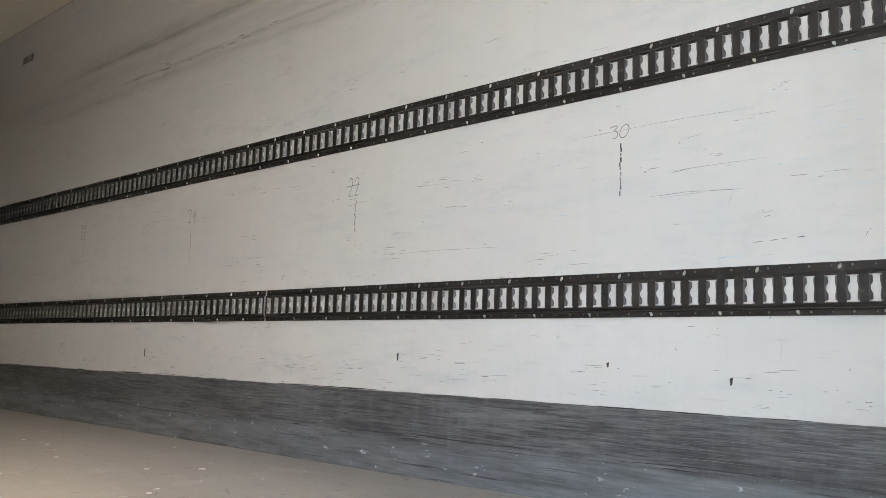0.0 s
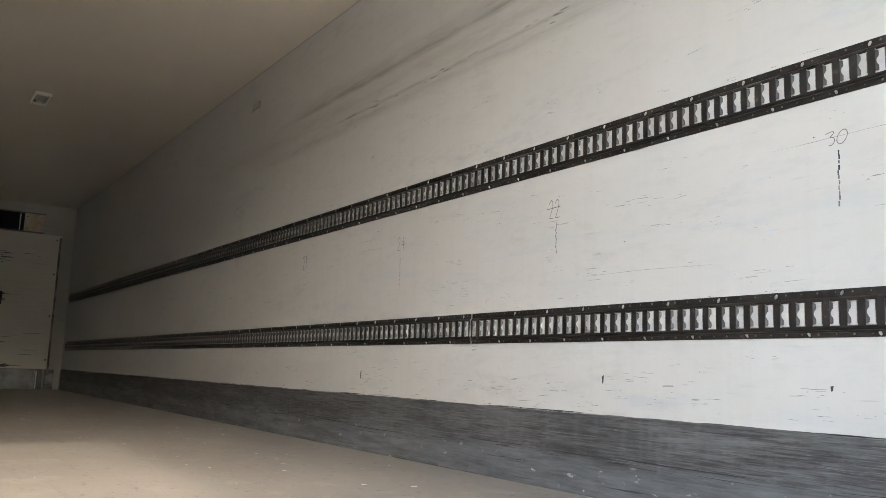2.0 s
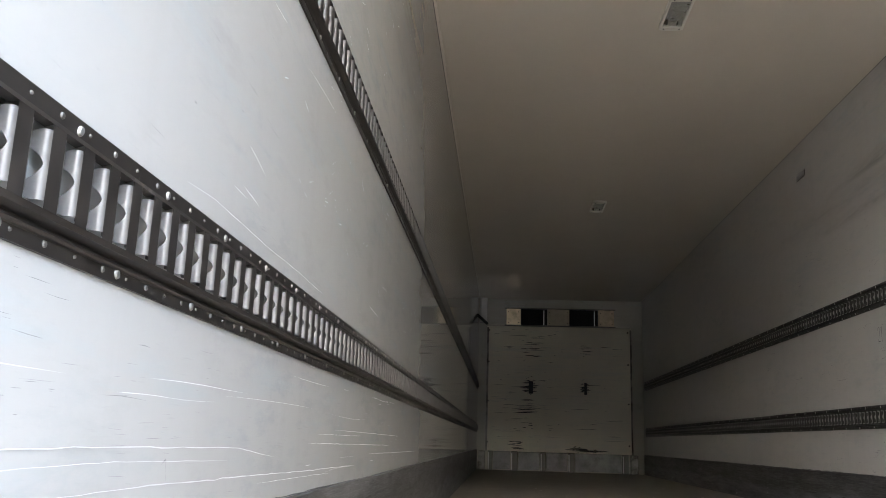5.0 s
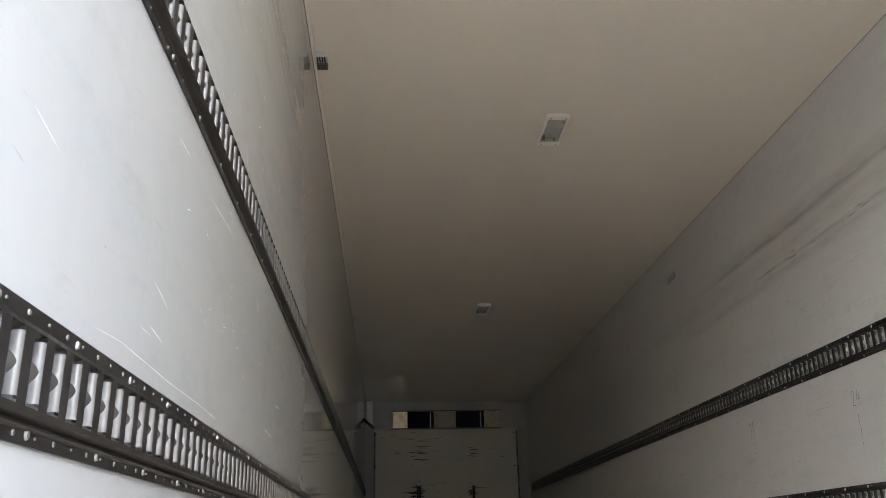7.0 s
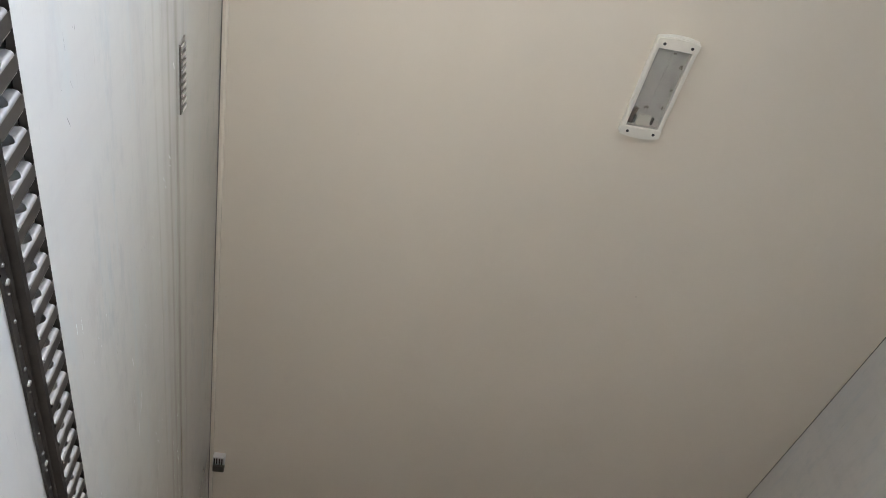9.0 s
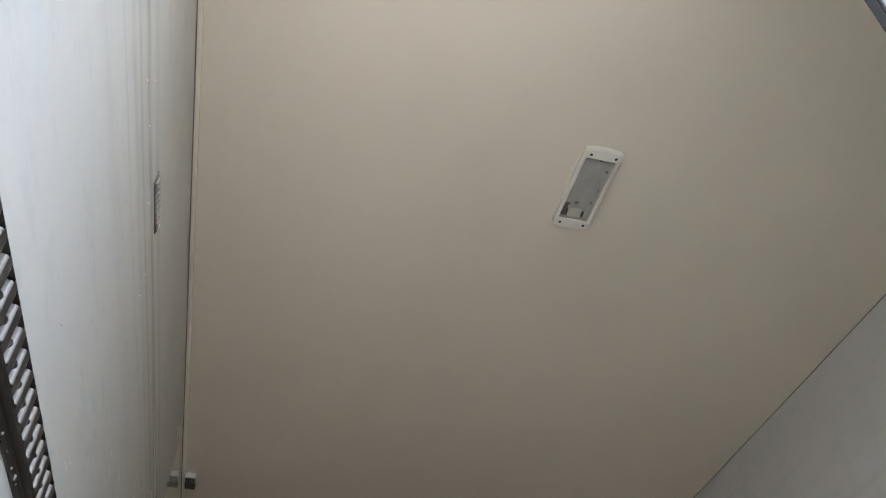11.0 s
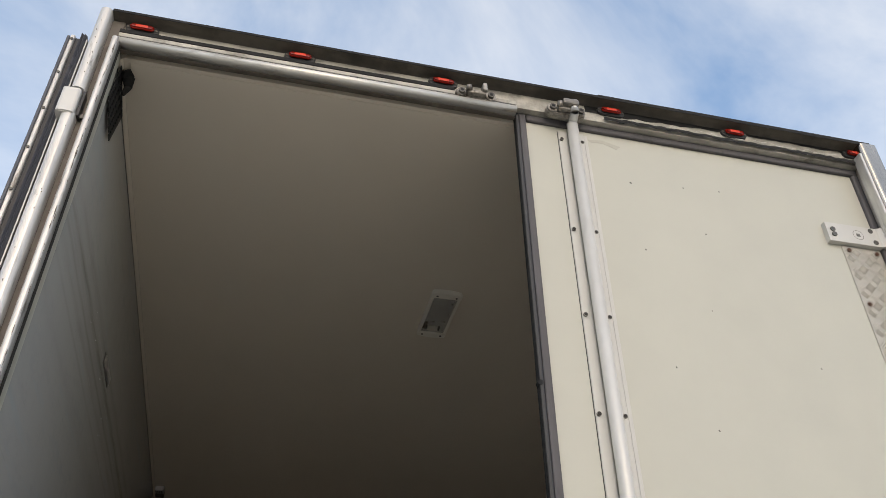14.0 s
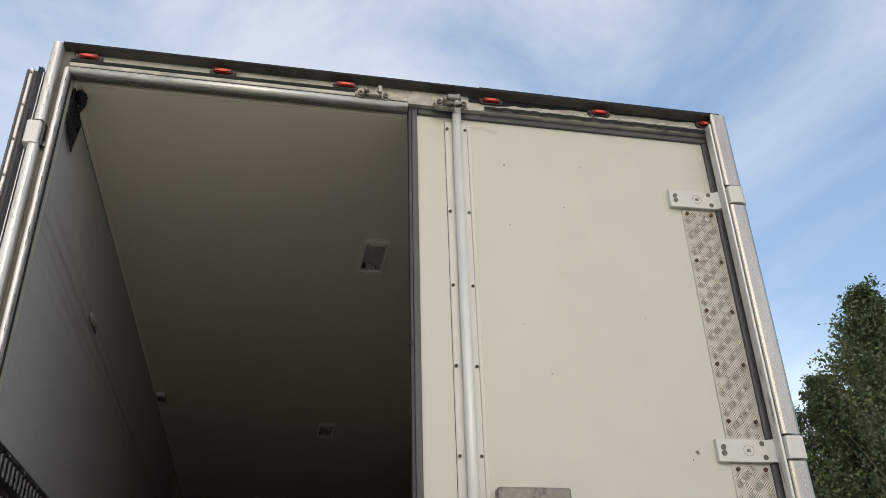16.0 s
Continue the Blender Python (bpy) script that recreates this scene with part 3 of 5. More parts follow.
def lashing_rail(y0, count, wall_x, side, z0, seed, bright):
    rnd = random.Random(seed)
    r = empty("lashing_rail", (wall_x, y0, z0), "dark grey pressed steel lashing rail with upright slots", "lashing rail", "lashing rails on the walls")
    single = min(100, count)
    web, lips, one = rail_meshes(y0, count, wall_x, side, z0, 0.0148 if bright else 0.0144, 0.0185 if bright else 0.0100, 0.0052 if bright else 0.0022, 0.0008 if bright else 0.0045, single)
    part("rail_profile", web, M_RAIL, r)
    lip_mat, lip_label = (M_LIP, "bare worn steel slot lips") if bright else (M_LIPSHADE, "steel slot lips, darkened for shade")
    lip = part("slot_lip", one, lip_mat, r, lip_label)
    for pl in lip.data.polygons:
        pl.use_smooth = True
    repeat("slot_lip", lip, [k * PITCH for k in range(1, single)])
    if count > single:
        lip = part("slot_lip", lips, lip_mat, r, lip_label)
        lip["kind"] = "stuff"
        for pl in lip.data.polygons:
            pl.use_smooth = True
    vs, fs = [], []
    for i in range(count):
        y = y0 + (i + 0.5) * PITCH
        for v in (0.0085, 0.1195):
            big = i % 2 == 0
            disc(vs, fs, y + rnd.uniform(-0.002, 0.002), z0 + v, 0.0034 if big else 0.002, 0.0034 if big else 0.002, wall_x + side * 0.004, side, 8 if big else 6)
    rv = part("rivet", (vs, fs), M_RIVETD, r, "small dull rivets")
    rv["kind"] = "stuff"
    for v, sh, lean in ((0.117, 0.0, 0.45), (0.0095, 2.0, -0.45)):
        vs, fs = [], []
        disc(vs, fs, y0 + (1.1 + sh) * PITCH, z0 + v, 0.0044, 0.0056 if bright else 0.0076, wall_x + side * 0.0045, side, 12, 0.0025, -side * lean)
        n = [k for k in range(1, count // 4) if (k * 4 + 1.1 + sh) < count - 0.3]
        repeat("plug", part("plug", (vs, fs), M_PLUG if bright else M_RIVET, r, "pale oval plug in the rail flange"), [4 * k * PITCH for k in n])
    return r


lashing_rail(0.572, 51, W, -1, 1.7345, 11, False)
lashing_rail(0.572 + 51.2 * PITCH, 194, W, -1, 1.7345, 12, False)
lashing_rail(0.2717, 252, W, -1, 2.394, 13, False)
lashing_rail(0.102, 256, 0.0, 1, 1.733, 14, True)
lashing_rail(0.102 - PITCH, 257, 0.0, 1, 2.36, 15, True)

# rusty splice on the lower right-hand rail
e = empty("rail_splice", (W, 3.05, 1.734), "rust-stained splice clip joining two lashing rails", "rail splice")
part("clip_plate", made_box(W - 0.019, W - 0.016, 3.047, 3.057, 1.752, 1.842, 0.001), M_RUST, e)


# ---- ceiling lamps ----
def ceiling_lamp(y):
    x = 1.224
    e = empty("ceiling_lamp", (x, y, C), "long cream plastic interior lamp with dirty clear cover, unlit", "ceiling lamp", "lamps along the ceiling")
    hw, hl = 0.062, 0.166
    part("housing", made_box(x - hw + 0.006, x + hw - 0.006, y - hl + 0.02, y + hl - 0.02, C - 0.006, C - 0.0005, 0.002), M_LAMPIN, e, "grey reflector tray")
    for s in (-1, 1):
        bm = made_box(*sorted((x + s * (hw - 0.014), x + s * hw)), y - hl + 0.03, y + hl - 0.03, C - 0.02, C, 0.004, 2)
        part("side_rim", bm, M_PLASTIC, e)
    for s in (-1, 1):
        pts = [(x - hw, y + s * (hl - 0.036)), (x + hw, y + s * (hl - 0.036)), (x + hw, y + s * (hl - 0.006)), (x + hw * 0.5, y + s * (hl + 0.001)),
               (x, y + s * (hl + 0.003)), (x - hw * 0.5, y + s * (hl + 0.001)), (x - hw, y + s * (hl - 0.006))]
        bm = prism(bmesh.new(), pts, "z", C - 0.024, C - 0.0005)
        bmesh.ops.bevel(bm, geom=bm.edges[:], offset=0.003, segments=2, affect="EDGES")
        cap = part("end_cap", bm, M_PLASTIC, e)
        for sx in (-1, 1):
            part("screw", rod(bmesh.new(), (x + sx * 0.04, y + s * (hl - 0.02), C - 0.0255), (x + sx * 0.04, y + s * (hl - 0.02), C - 0.022), 0.0045, 10), M_BLACK, cap, "dark recessed screw")
    part("tube_holder", made_box(x - 0.024, x + 0.018, y + hl - 0.075, y + hl - 0.04, C - 0.016, C - 0.006, 0.002), M_PLASTIC, e)
    for sx in (-0.03, 0.024):
        part("contact", made_box(x + sx - 0.003, x + sx + 0.003, y + hl - 0.068, y + hl - 0.048, C - 0.0165, C - 0.006), M_BLACK, e, "black metal contact")
    part("reflector_ridge", prism(bmesh.new(), [(x - 0.003, C - 0.0058), (x, C - 0.0078), (x + 0.003, C - 0.0058)], "y", y - hl + 0.04, y + hl - 0.08), M_LAMPIN, e)
    rnd = random.Random(int(y * 100))
    for cx, cy, rx, ry in ((-0.008, hl - 0.098, 0.009, 0.006), (0.006, -hl + 0.052, 0.008, 0.004), (0.04, -hl + 0.09, 0.006, 0.008), (0.041, 0.0, 0.004, 0.006), (-0.036, hl - 0.085, 0.011, 0.012), (0.038, 0.06, 0.003, 0.008)):
        blot = []
        for k in range(14):
            r_ = rnd.uniform(0.55, 1.15)
            blot.append((x + cx + rx * r_ * math.cos(k * math.pi / 7), y + cy + ry * r_ * math.sin(k * math.pi / 7)))
        part("soot_smudge", prism(bmesh.new(), blot, "z", C - 0.0066, C - 0.006), M_SOOT, e, "brown soot smudge")
    part("scorch_mark", made_box(x - 0.055, x - 0.03, y + hl - 0.09, y + hl - 0.038, C - 0.0072, C - 0.006), M_RUST, e, "brown scorched corner")
    d = part("diffuser", made_box(x - hw + 0.008, x + hw - 0.008, y - hl + 0.036, y + hl - 0.036, C - 0.0185, C - 0.017), M_DIFF, e, "dusty clear plastic cover")
    d.visible_shadow = False
    return e


for y in (1.168, 4.035, 7.63):
    ceiling_lamp(y)

# ---- small wall fittings ----
def wall_vent(x, side, y0, y1, z0, z1, label):
    e = empty("wall_vent", (x, y0, z0), label, "vent")
    part("frame", prism(bmesh.new(), [(y0, z0), (y1, z0), (y1, z1), (y0, z1)], "x", *sorted((x, x + side * 0.003))), M_VENT, e)
    n = 9
    for i in range(n):
        y = y0 + (y1 - y0) * (i + 0.3) / n
        w = (y1 - y0) / n * 0.45
        part("slat", prism(bmesh.new(), [(y, z0 + 0.003), (y + w, z0 + 0.003), (y + w + 0.008, z1 - 0.003), (y + 0.008, z1 - 0.003)], "x", *sorted((x + side * 0.003, x + side * 0.006))), M_ALU, e)


wall_vent(W, -1, 5.87, 6.04, 3.482, 3.528, "dark grey slotted vent high on the side wall")
wall_vent(0, 1, 1.0, 1.18, 3.256, 3.298, "scratched slotted vent plate on the white wall")

e = empty("corner_bracket", (0.04, 3.19, C), "small dark metal clip in the ceiling corner", "bracket")
part("clip_body", made_box(0.017, 0.066, 3.385, 3.44, C - 0.03, C - 0.0005, 0.003), M_BROWN, e, "dark brown clip half")
fold = part("clip_fold", made_box(0.017, 0.068, 3.325, 3.384, C - 0.028, C - 0.0005, 0.003), M_ALU, e, "pale ribbed clip half")
for k in range(4):
    part("groove", made_box(0.021 + 0.011 * k, 0.0265 + 0.011 * k, 3.332, 3.378, C - 0.0292, C - 0.0275), M_GUTTER, fold, "dark groove")

# perforated black plate in the rear upper corner
e = empty("perforated_bracket", (0.01, 0.1, 3.5), "black perforated steel bracket hanging in the upper corner", "bracket")
cols, rows_ = 5, 8
PLATE = (Vector((0.013, 0.065, 3.585)), Vector((0.013, 0.2, 3.541)), Vector((0.013, 0.254, 3.70)), Vector((0.013, 0.085, 3.742)))


def on_plate(u, v):
    return PLATE[0].lerp(PLATE[1], u).lerp(PLATE[3].lerp(PLATE[2], u), v)


bm = bmesh.new()
for i in range(cols * 2 + 1):
    for j in range(rows_ * 2 + 1):
        if i % 2 and j % 2:
            continue
        u0, u1 = (i - 0.25 * (i % 2 == 0) + 0.25 * (i % 2)) / (cols * 2 + 1), (i + 1) / (cols * 2 + 1)
        q = [on_plate(max(0, u0), j / (rows_ * 2 + 1)), on_plate(u1, j / (rows_ * 2 + 1)), on_plate(u1, (j + 1) / (rows_ * 2 + 1)), on_plate(max(0, u0), (j + 1) / (rows_ * 2 + 1))]
        prism(bm, [(p.y, p.z) for p in q], "x", 0.010, 0.013)
part("plate", bm, M_TAPE, e)
part("spacer", made_box(0.0005, 0.010, 0.13, 0.16, 3.6, 3.7), M_TAPE, e)
part("torn_rubber", rod(rod(rod(bmesh.new(), (0.02, 0.11, 3.742), (0.032, 0.12, 3.728), 0.019, 9), (0.032, 0.12, 3.728), (0.036, 0.13, 3.70), 0.019, 9, 0.012), (0.036, 0.13, 3.70), (0.026, 0.135, 3.672), 0.011, 9, 0.006), M_TAPE, e, "torn black rubber lump")

# ---- front bulkhead ----
M_SMUDGE = plain("brown_board_dirt", (0.24, 0.215, 0.18), 0.6, 0, 0.3, 30, 0.0)
M_PALE = plain("pale_board_scratch", (0.6, 0.575, 0.52), 0.5, 0, 0.2, 30, 0.0)
M_EDGE = plain("dirty_edge_strip", (0.3, 0.29, 0.265), 0.5, 0.4, 0.4, 12, 0.2, 0.001, (0.07, 0.06, 0.05), 0.45, 0.6)
bulk = empty("bulkhead_board", (1.2, YB, F), "worn white protection board with scuffs and gouges on the front wall", "bulkhead")
part("board", made_box(0.128, 2.292, YB - 0.05, YB - 0.02, 1.475, 3.325, 0.003), M_FRONT, bulk)
for x0, x1 in ((0.128, 0.156), (2.266, 2.292)):
    part("edge_strip", made_box(x0, x1, YB - 0.056, YB - 0.05, 1.47, 3.3, 0.001), M_EDGE, bulk, "worn aluminium edge strip")
for x in (0.16, 2.235):
    for z in (1.6, 2.2, 2.78, 3.26):
        part("bolt", rod(bmesh.new(), (x, YB - 0.05, z), (x, YB - 0.06, z), 0.012, 8), M_BOLT, bulk)
rnd = random.Random(5)


def gouge(cx, cz, n, w, h):
    for _ in range(n):
        z = cz + rnd.gauss(0, h)
        l = rnd.uniform(0.15, 1.0) * w * math.exp(-((z - cz) / (h * 1.6)) ** 2)
        x = cx + rnd.uniform(-0.35, 0.25) * w
        t = rnd.uniform(0.002, 0.008)
        pts = [(x - l / 2, z), (x - l / 5, z - t), (x + l / 2, z - t * 0.3), (x + l / 6, z + t)]
        part("gouge", prism(bmesh.new(), pts, "y", YB - 0.0512, YB - 0.05), M_PEN, bulk)


gouge(0.79, 2.425, 42, 0.22, 0.06)
gouge(1.60, 2.41, 34, 0.14, 0.055)
gouge(1.5, 1.53, 34, 0.3, 0.02)
gouge(1.7, 1.51, 20, 0.45, 0.012)
gouge(0.6, 1.56, 14, 0.3, 0.05)
gouge(0.8, 3.0, 16, 0.35, 0.12)
gouge(1.6, 3.0, 8, 0.2, 0.08)
gouge(0.7, 2.1, 16, 0.4, 0.16)


def board_streaks(n, mt, wmax, lmax, label, seed):
    """Thin horizontal scrapes over the whole board."""
    rs = random.Random(seed)
    vs, fs = [], []
    for k in range(n):
        l = 0.03 + lmax * rs.random() ** 2
        x = rs.uniform(0.17, 2.24 - l)
        if rs.random() < 0.5:
            x = 0.17 + (x - 0.17) * 0.45
        z, w = rs.uniform(1.5, 3.3), rs.uniform(0.3, 1) * wmax
        y = YB - 0.0504 - 0.00001 * (k % 40)
        o = len(vs)
        vs.extend(((x, y, z), (x + l * 0.3, y, z - w), (x + l, y, z + rs.gauss(0, 0.003)), (x + l * 0.4, y, z + w)))
        fs.append((o, o + 1, o + 2, o + 3))
    p = part("scrape", (vs, fs), mt, bulk, label)
    p["kind"] = "stuff"


board_streaks(70, M_SMUDGE, 0.005, 0.35, "brownish horizontal scrapes", 61)
board_streaks(14, M_PEN, 0.004, 0.12, "black horizontal scratches", 62)
board_streaks(90, M_PALE, 0.004, 0.3, "pale horizontal scratches", 63)
for x0, x1 in ((0.765, 0.825), (1.585, 1.625)):
    part("hole_edge", made_box(x0, x1, YB - 0.053, YB - 0.05, 2.32, 2.5, 0.001), M_PEN, bulk, "black worn strap hole")

# row of air openings above the board
vent_row = empty("air_outlet_panel", (1.2, YB, 3.34), "air outlet panel with two dark openings under the ceiling", "air outlet")
for nm, x0, x1, mt, lab in (("cover_plate", 0.416, 0.632, M_PLATE, "cream cover plate"), ("opening", 0.637, 1.036, M_TAPE, "dark recessed opening"), ("cover_plate", 1.041, 1.366, M_PLATED, "dull centre plate"),
                            ("opening", 1.371, 1.80, M_TAPE, "dark recessed opening"), ("cover_plate", 1.805, 2.04, M_PLATEM, "cream cover plate")):
    p = part(nm, made_box(x0, x1, YB - (0.03 if nm == "cover_plate" else 0.008), YB - 0.001, 3.352, 3.598, 0.002), mt, vent_row, lab)
    if nm == "cover_plate":
        for bx in (x0 + 0.03, x1 - 0.03):
            for bz in (3.385, 3.55):
                part("screw", rod(bmesh.new(), (bx, YB - 0.03, bz), (bx, YB - 0.034, bz), 0.007, 8), M_BOLT, p)
    else:
        part("grille_bar", made_box(x1 - 0.06, x1 - 0.045, YB - 0.02, YB - 0.008, 3.36, 3.58), M_ALU, p, "pale upright grille bar")
for z0, z1 in ((3.335, 3.3515), (3.5985, 3.612)):
    part("frame_edge", made_box(0.39, 2.06, YB - 0.035, YB - 0.001, z0, z1, 0.002), M_VENT, vent_row)

# return-air gap under the board
M_DENT = plain("dented_grey_panel", (0.3, 0.3, 0.29), 0.5, 0.3, 0.4, 7, 0.5, 0.01, (0.12, 0.115, 0.11), 0.5, 0.68)
gap = empty("return_air_grille", (1.2, YB, F), "battered grey return-air panels below the board", "air grille")
for x0, x1 in ((0.25, 0.5), (0.62, 0.93), (1.03, 1.33), (1.45, 2.12)):
    part("panel", made_box(x0, x1, YB - 0.03, YB - 0.001, 1.215, 1.468, 0.004), M_DENT, gap, "dented grey metal panel")
for x0, x1 in ((0.17, 0.24), (0.51, 0.61), (0.94, 1.02), (1.345, 1.44), (2.13, 2.22)):
    part("strut", made_box(x0, x1, YB - 0.055, YB - 0.001, F + 0.001, 1.474, 0.006), M_VENT, gap, "dark rubbed strut")
    part("strut_edge", made_box(x0 + 0.005, x0 + 0.02, YB - 0.06, YB - 0.055, F + 0.01, 1.45, 0.001), M_ALU, gap, "bare metal edge")
for x0, x1 in ((0.02, 0.13), (2.25, 2.36)):
    part("corner_post", made_box(x0, x1, YB - 0.06, YB - 0.001, F + 0.001, 1.47, 0.008), M_EDGE, gap, "worn pale corner post")

duct = empty("drain_pipe", (0.07, YB, 3.35), "white corner duct with a dark pipe stub", "pipe")
part("duct", prism(bmesh.new(), rounded(0.07, YB - 0.06, 0.055, 0.058, 0.03), "z", 3.37, C - 0.001), M_WALL, duct)
part("pipe_stub", rod(bmesh.new(), (0.002, YB - 0.9, 3.36), (0.12, YB - 0.06, 3.36), 0.022, 10), M_TAPE, duct, "black pipe")


# ---- writing and scars on the walls ----
def strokes(lines, width, x, side, y0, z0, sy, sz):
    """Pen lines as thin ribbons on a side wall; u runs to the right as seen from inside."""
    vs, fs = [], []
    for k, ln in enumerate(lines):
        for (u0, v0), (u1, v1) in zip(ln, ln[1:]):
            a = Vector((u0 * sy, v0 * sz))
            b = Vector((u1 * sy, v1 * sz))
            d = b - a
            if d.length < 1e-6:
                continue
            d.normalize()
            n = Vector((-d.y, d.x)) * width / 2
            i = len(vs)
            lift = 0.0006 + 0.0001 * k
            for p in (a - n - d * width * 0.3, a + n - d * width * 0.3, b + n + d * width * 0.3, b - n + d * width * 0.3):
                vs.append((x + side * lift, y0 + side * p.x, z0 + p.y))
            fs.append((i, i + 1, i + 2, i + 3))
    return vs, fs


def pen_mark(label, lines, width, y, z, sy, sz, mt, dash=None, dash_mt=None):
    e = empty("pen_marking", (W, y, z), label, "wall marking", "pallet count markings")
    part("figures", strokes(lines, width, W, -1, y, z, sy, sz), mt, e)
    if dash:
        (u, top, bottom, n, w) = dash
        rnd = random.Random(int(top * 1000))
        for i in range(n):
            za, zb = top + (bottom - top) * i / n, top + (bottom - top) * (i + rnd.uniform(0.45, 0.95)) / n
            dx = rnd.uniform(-0.0025, 0.0025)
            part("dash", strokes([[(0, 0), (0, 1)]], w * rnd.uniform(0.7, 1.2), W, -1, u + dx, zb, 1, za - zb), (dash_mt if dash_mt and i < n * 0.4 else mt), e)


THREE = [(-0.15, 0.9), (0.2, 0.98), (0.45, 1.0), (0.54, 0.92), (0.42, 0.78), (0.2, 0.62), (0.38, 0.6), (0.52, 0.52), (0.58, 0.36), (0.5, 0.16), (0.3, 0.05), (0.1, 0.08)]
NOUGHT = [(1.18 + 0.4 * math.cos(a * 0.45) + 0.16 * math.sin(a * 0.45), 0.5 + 0.48 * math.sin(a * 0.45)) for a in range(2, 17)]
TWO = [(0.0, 0.8), (0.2, 1.0), (0.42, 0.9), (0.4, 0.6), (0.05, 0.05), (0.5, 0.05)]
TWO_B = [(u + 0.7, v) for u, v in TWO]
ONE = [(0.75, 0.75), (0.9, 1.0), (0.88, 0.0)]
FOUR = [(1.05, 1.0), (0.7, 0.4), (1.2, 0.4), (1.05, 0.7), (1.05, 0.0)]
pen_mark("handwritten number 30 above a dashed black line", [THREE, NOUGHT], 0.0022, 1.452, 2.256, 0.036, 0.04, M_PENGREY, (1.422, 2.24, 2.085, 11, 0.005), M_PEN)
pen_mark("crossed-out handwritten number 22 above a thin dashed line", [TWO, TWO_B, [(-0.3, 0.55), (1.3, 0.6)]], 0.0028, 2.618, 2.208, 0.05, 0.075, M_PENGREY, (2.575, 2.19, 2.07, 10, 0.004))
pen_mark("faint handwritten number 24", [TWO, FOUR], 0.0026, 3.78, 2.203, 0.055, 0.07, M_PENGREY, (3.748, 2.165, 2.02, 7, 0.003))
pen_mark("faint handwritten number 21", [TWO, ONE], 0.0035, 4.93, 2.203, 0.055, 0.085, M_PENGREY)


def scars(name, label, x, side, seed, n, zr, yr, mt, lmin, lmax, slope, wmax, bunch=4, scatter=0.012, category="wall scratch"):
    """Tapered scratches in loose bunches, each a thin spindle on the wall."""
    rnd = random.Random(seed)
    vs, fs = [], []
    done = 0
    while done < n:
        cy, cz = rnd.uniform(*yr), rnd.uniform(*zr)
        tilt = rnd.gauss(0, slope)
        for _ in range(rnd.randint(1, bunch)):
            y, z = cy + rnd.gauss(0, lmax * 0.5), cz + rnd.gauss(0, scatter)
            l = lmin + (lmax - lmin) * rnd.random() ** 2
            w = rnd.uniform(0.35, 1.0) * wmax * 0.5
            k = 4
            o = len(vs)
            bow = rnd.gauss(0, 0.006) * l
            for i in range(k + 1):
                u = i / k
                half = w * (4 * u * (1 - u)) ** 0.6 * rnd.uniform(0.6, 1.0)
                p = z + (tilt + rnd.gauss(0, 0.0015)) * l * u + bow * math.sin(3.14 * u)
                lift = 0.0005 + 0.00002 * (done % 30)
                vs.append((x + side * lift, y + side * l * u, p - half))
                vs.append((x + side * lift, y + side * l * u, p + half))
            for i in range(k):
                a = o + 2 * i
                fs.append((a, a + 1, a + 3, a + 2))
            done += 1
    return tagged(obj(name, (vs, fs), mt), label, category, kind="stuff")


scars("wall_scuffs", "thin grey scuff marks in bunches on the white wall", W, -1, 21, 420, (1.49, 3.0), (0.5, 7.0), M_FAINT, 0.01, 0.09, 0.05, 0.0022, 7)
scars("wall_scuffs", "short dark scuff marks on the white wall", W, -1, 28, 130, (1.5, 3.0), (0.5, 7.0), M_PENGREY, 0.008, 0.045, 0.05, 0.0018, 5)
scars("wall_scuffs", "rubbed scuffs just above the kickboard", W, -1, 29, 260, (1.485, 1.6), (0.5, 6.0), M_PENGREY, 0.008, 0.06, 0.03, 0.0018, 6)
scars("wall_scuffs", "fine dark scuff marks in bunches on the white wall", W, -1, 45, 420, (1.5, 3.05), (0.5, 5.0), M_PENGREY, 0.004, 0.035, 0.05, 0.0014, 6, 0.008)
scars("wall_scuffs", "blue-grey rub marks on the white wall", W, -1, 46, 120, (1.5, 2.4), (0.5, 4.0), M_BLUEMARK, 0.01, 0.06, 0.1, 0.004, 5, 0.01)
scars("wall_scuffs", "small black knocks on the white wall", W, -1, 22, 40, (1.5, 2.9), (0.5, 7.0), M_PEN, 0.003, 0.009, 0.9, 0.004, 2)
scars("wall_scuffs", "long faint scratches on the white wall", W, -1, 23, 4, (1.9, 2.6), (0.5, 6.0), M_FAINT, 0.2, 0.6, 0.03, 0.0012, 1)
scars("wall_scuffs", "row of dents and dark marks high on the wall", W, -1, 24, 30, (3.03, 3.06), (2.4, 4.6), M_PENGREY, 0.015, 0.09, 0.02, 0.007, 2)
scars("wall_scratches", "white scratches along the wall above the kickboard", 0, 1, 25, 16, (1.53, 1.75), (0.8, 3.6), M_SCRATCH, 0.05, 0.5, 0.01, 0.0013, 4, 0.005)
scars("wall_scratches", "long pale scratches on the white wall", 0, 1, 26, 4, (1.95, 2.35), (0.7, 3.0), M_SCRATCH, 0.06, 0.3, 0.12, 0.0018, 2)
scars("wall_scratches", "long white scratches running beside the kickboard", 0, 1, 35, 4, (1.6, 1.66), (0.6, 2.4), M_SCRATCH, 0.3, 1.1, 0.006, 0.0016, 3, 0.004)
scars("wall_scuffs", "small bluish rubs on the white wall", 0, 1, 36, 160, (2.0, 3.2), (0.9, 5.0), M_BLUEMARK, 0.008, 0.05, 0.4, 0.0022, 4, 0.02)
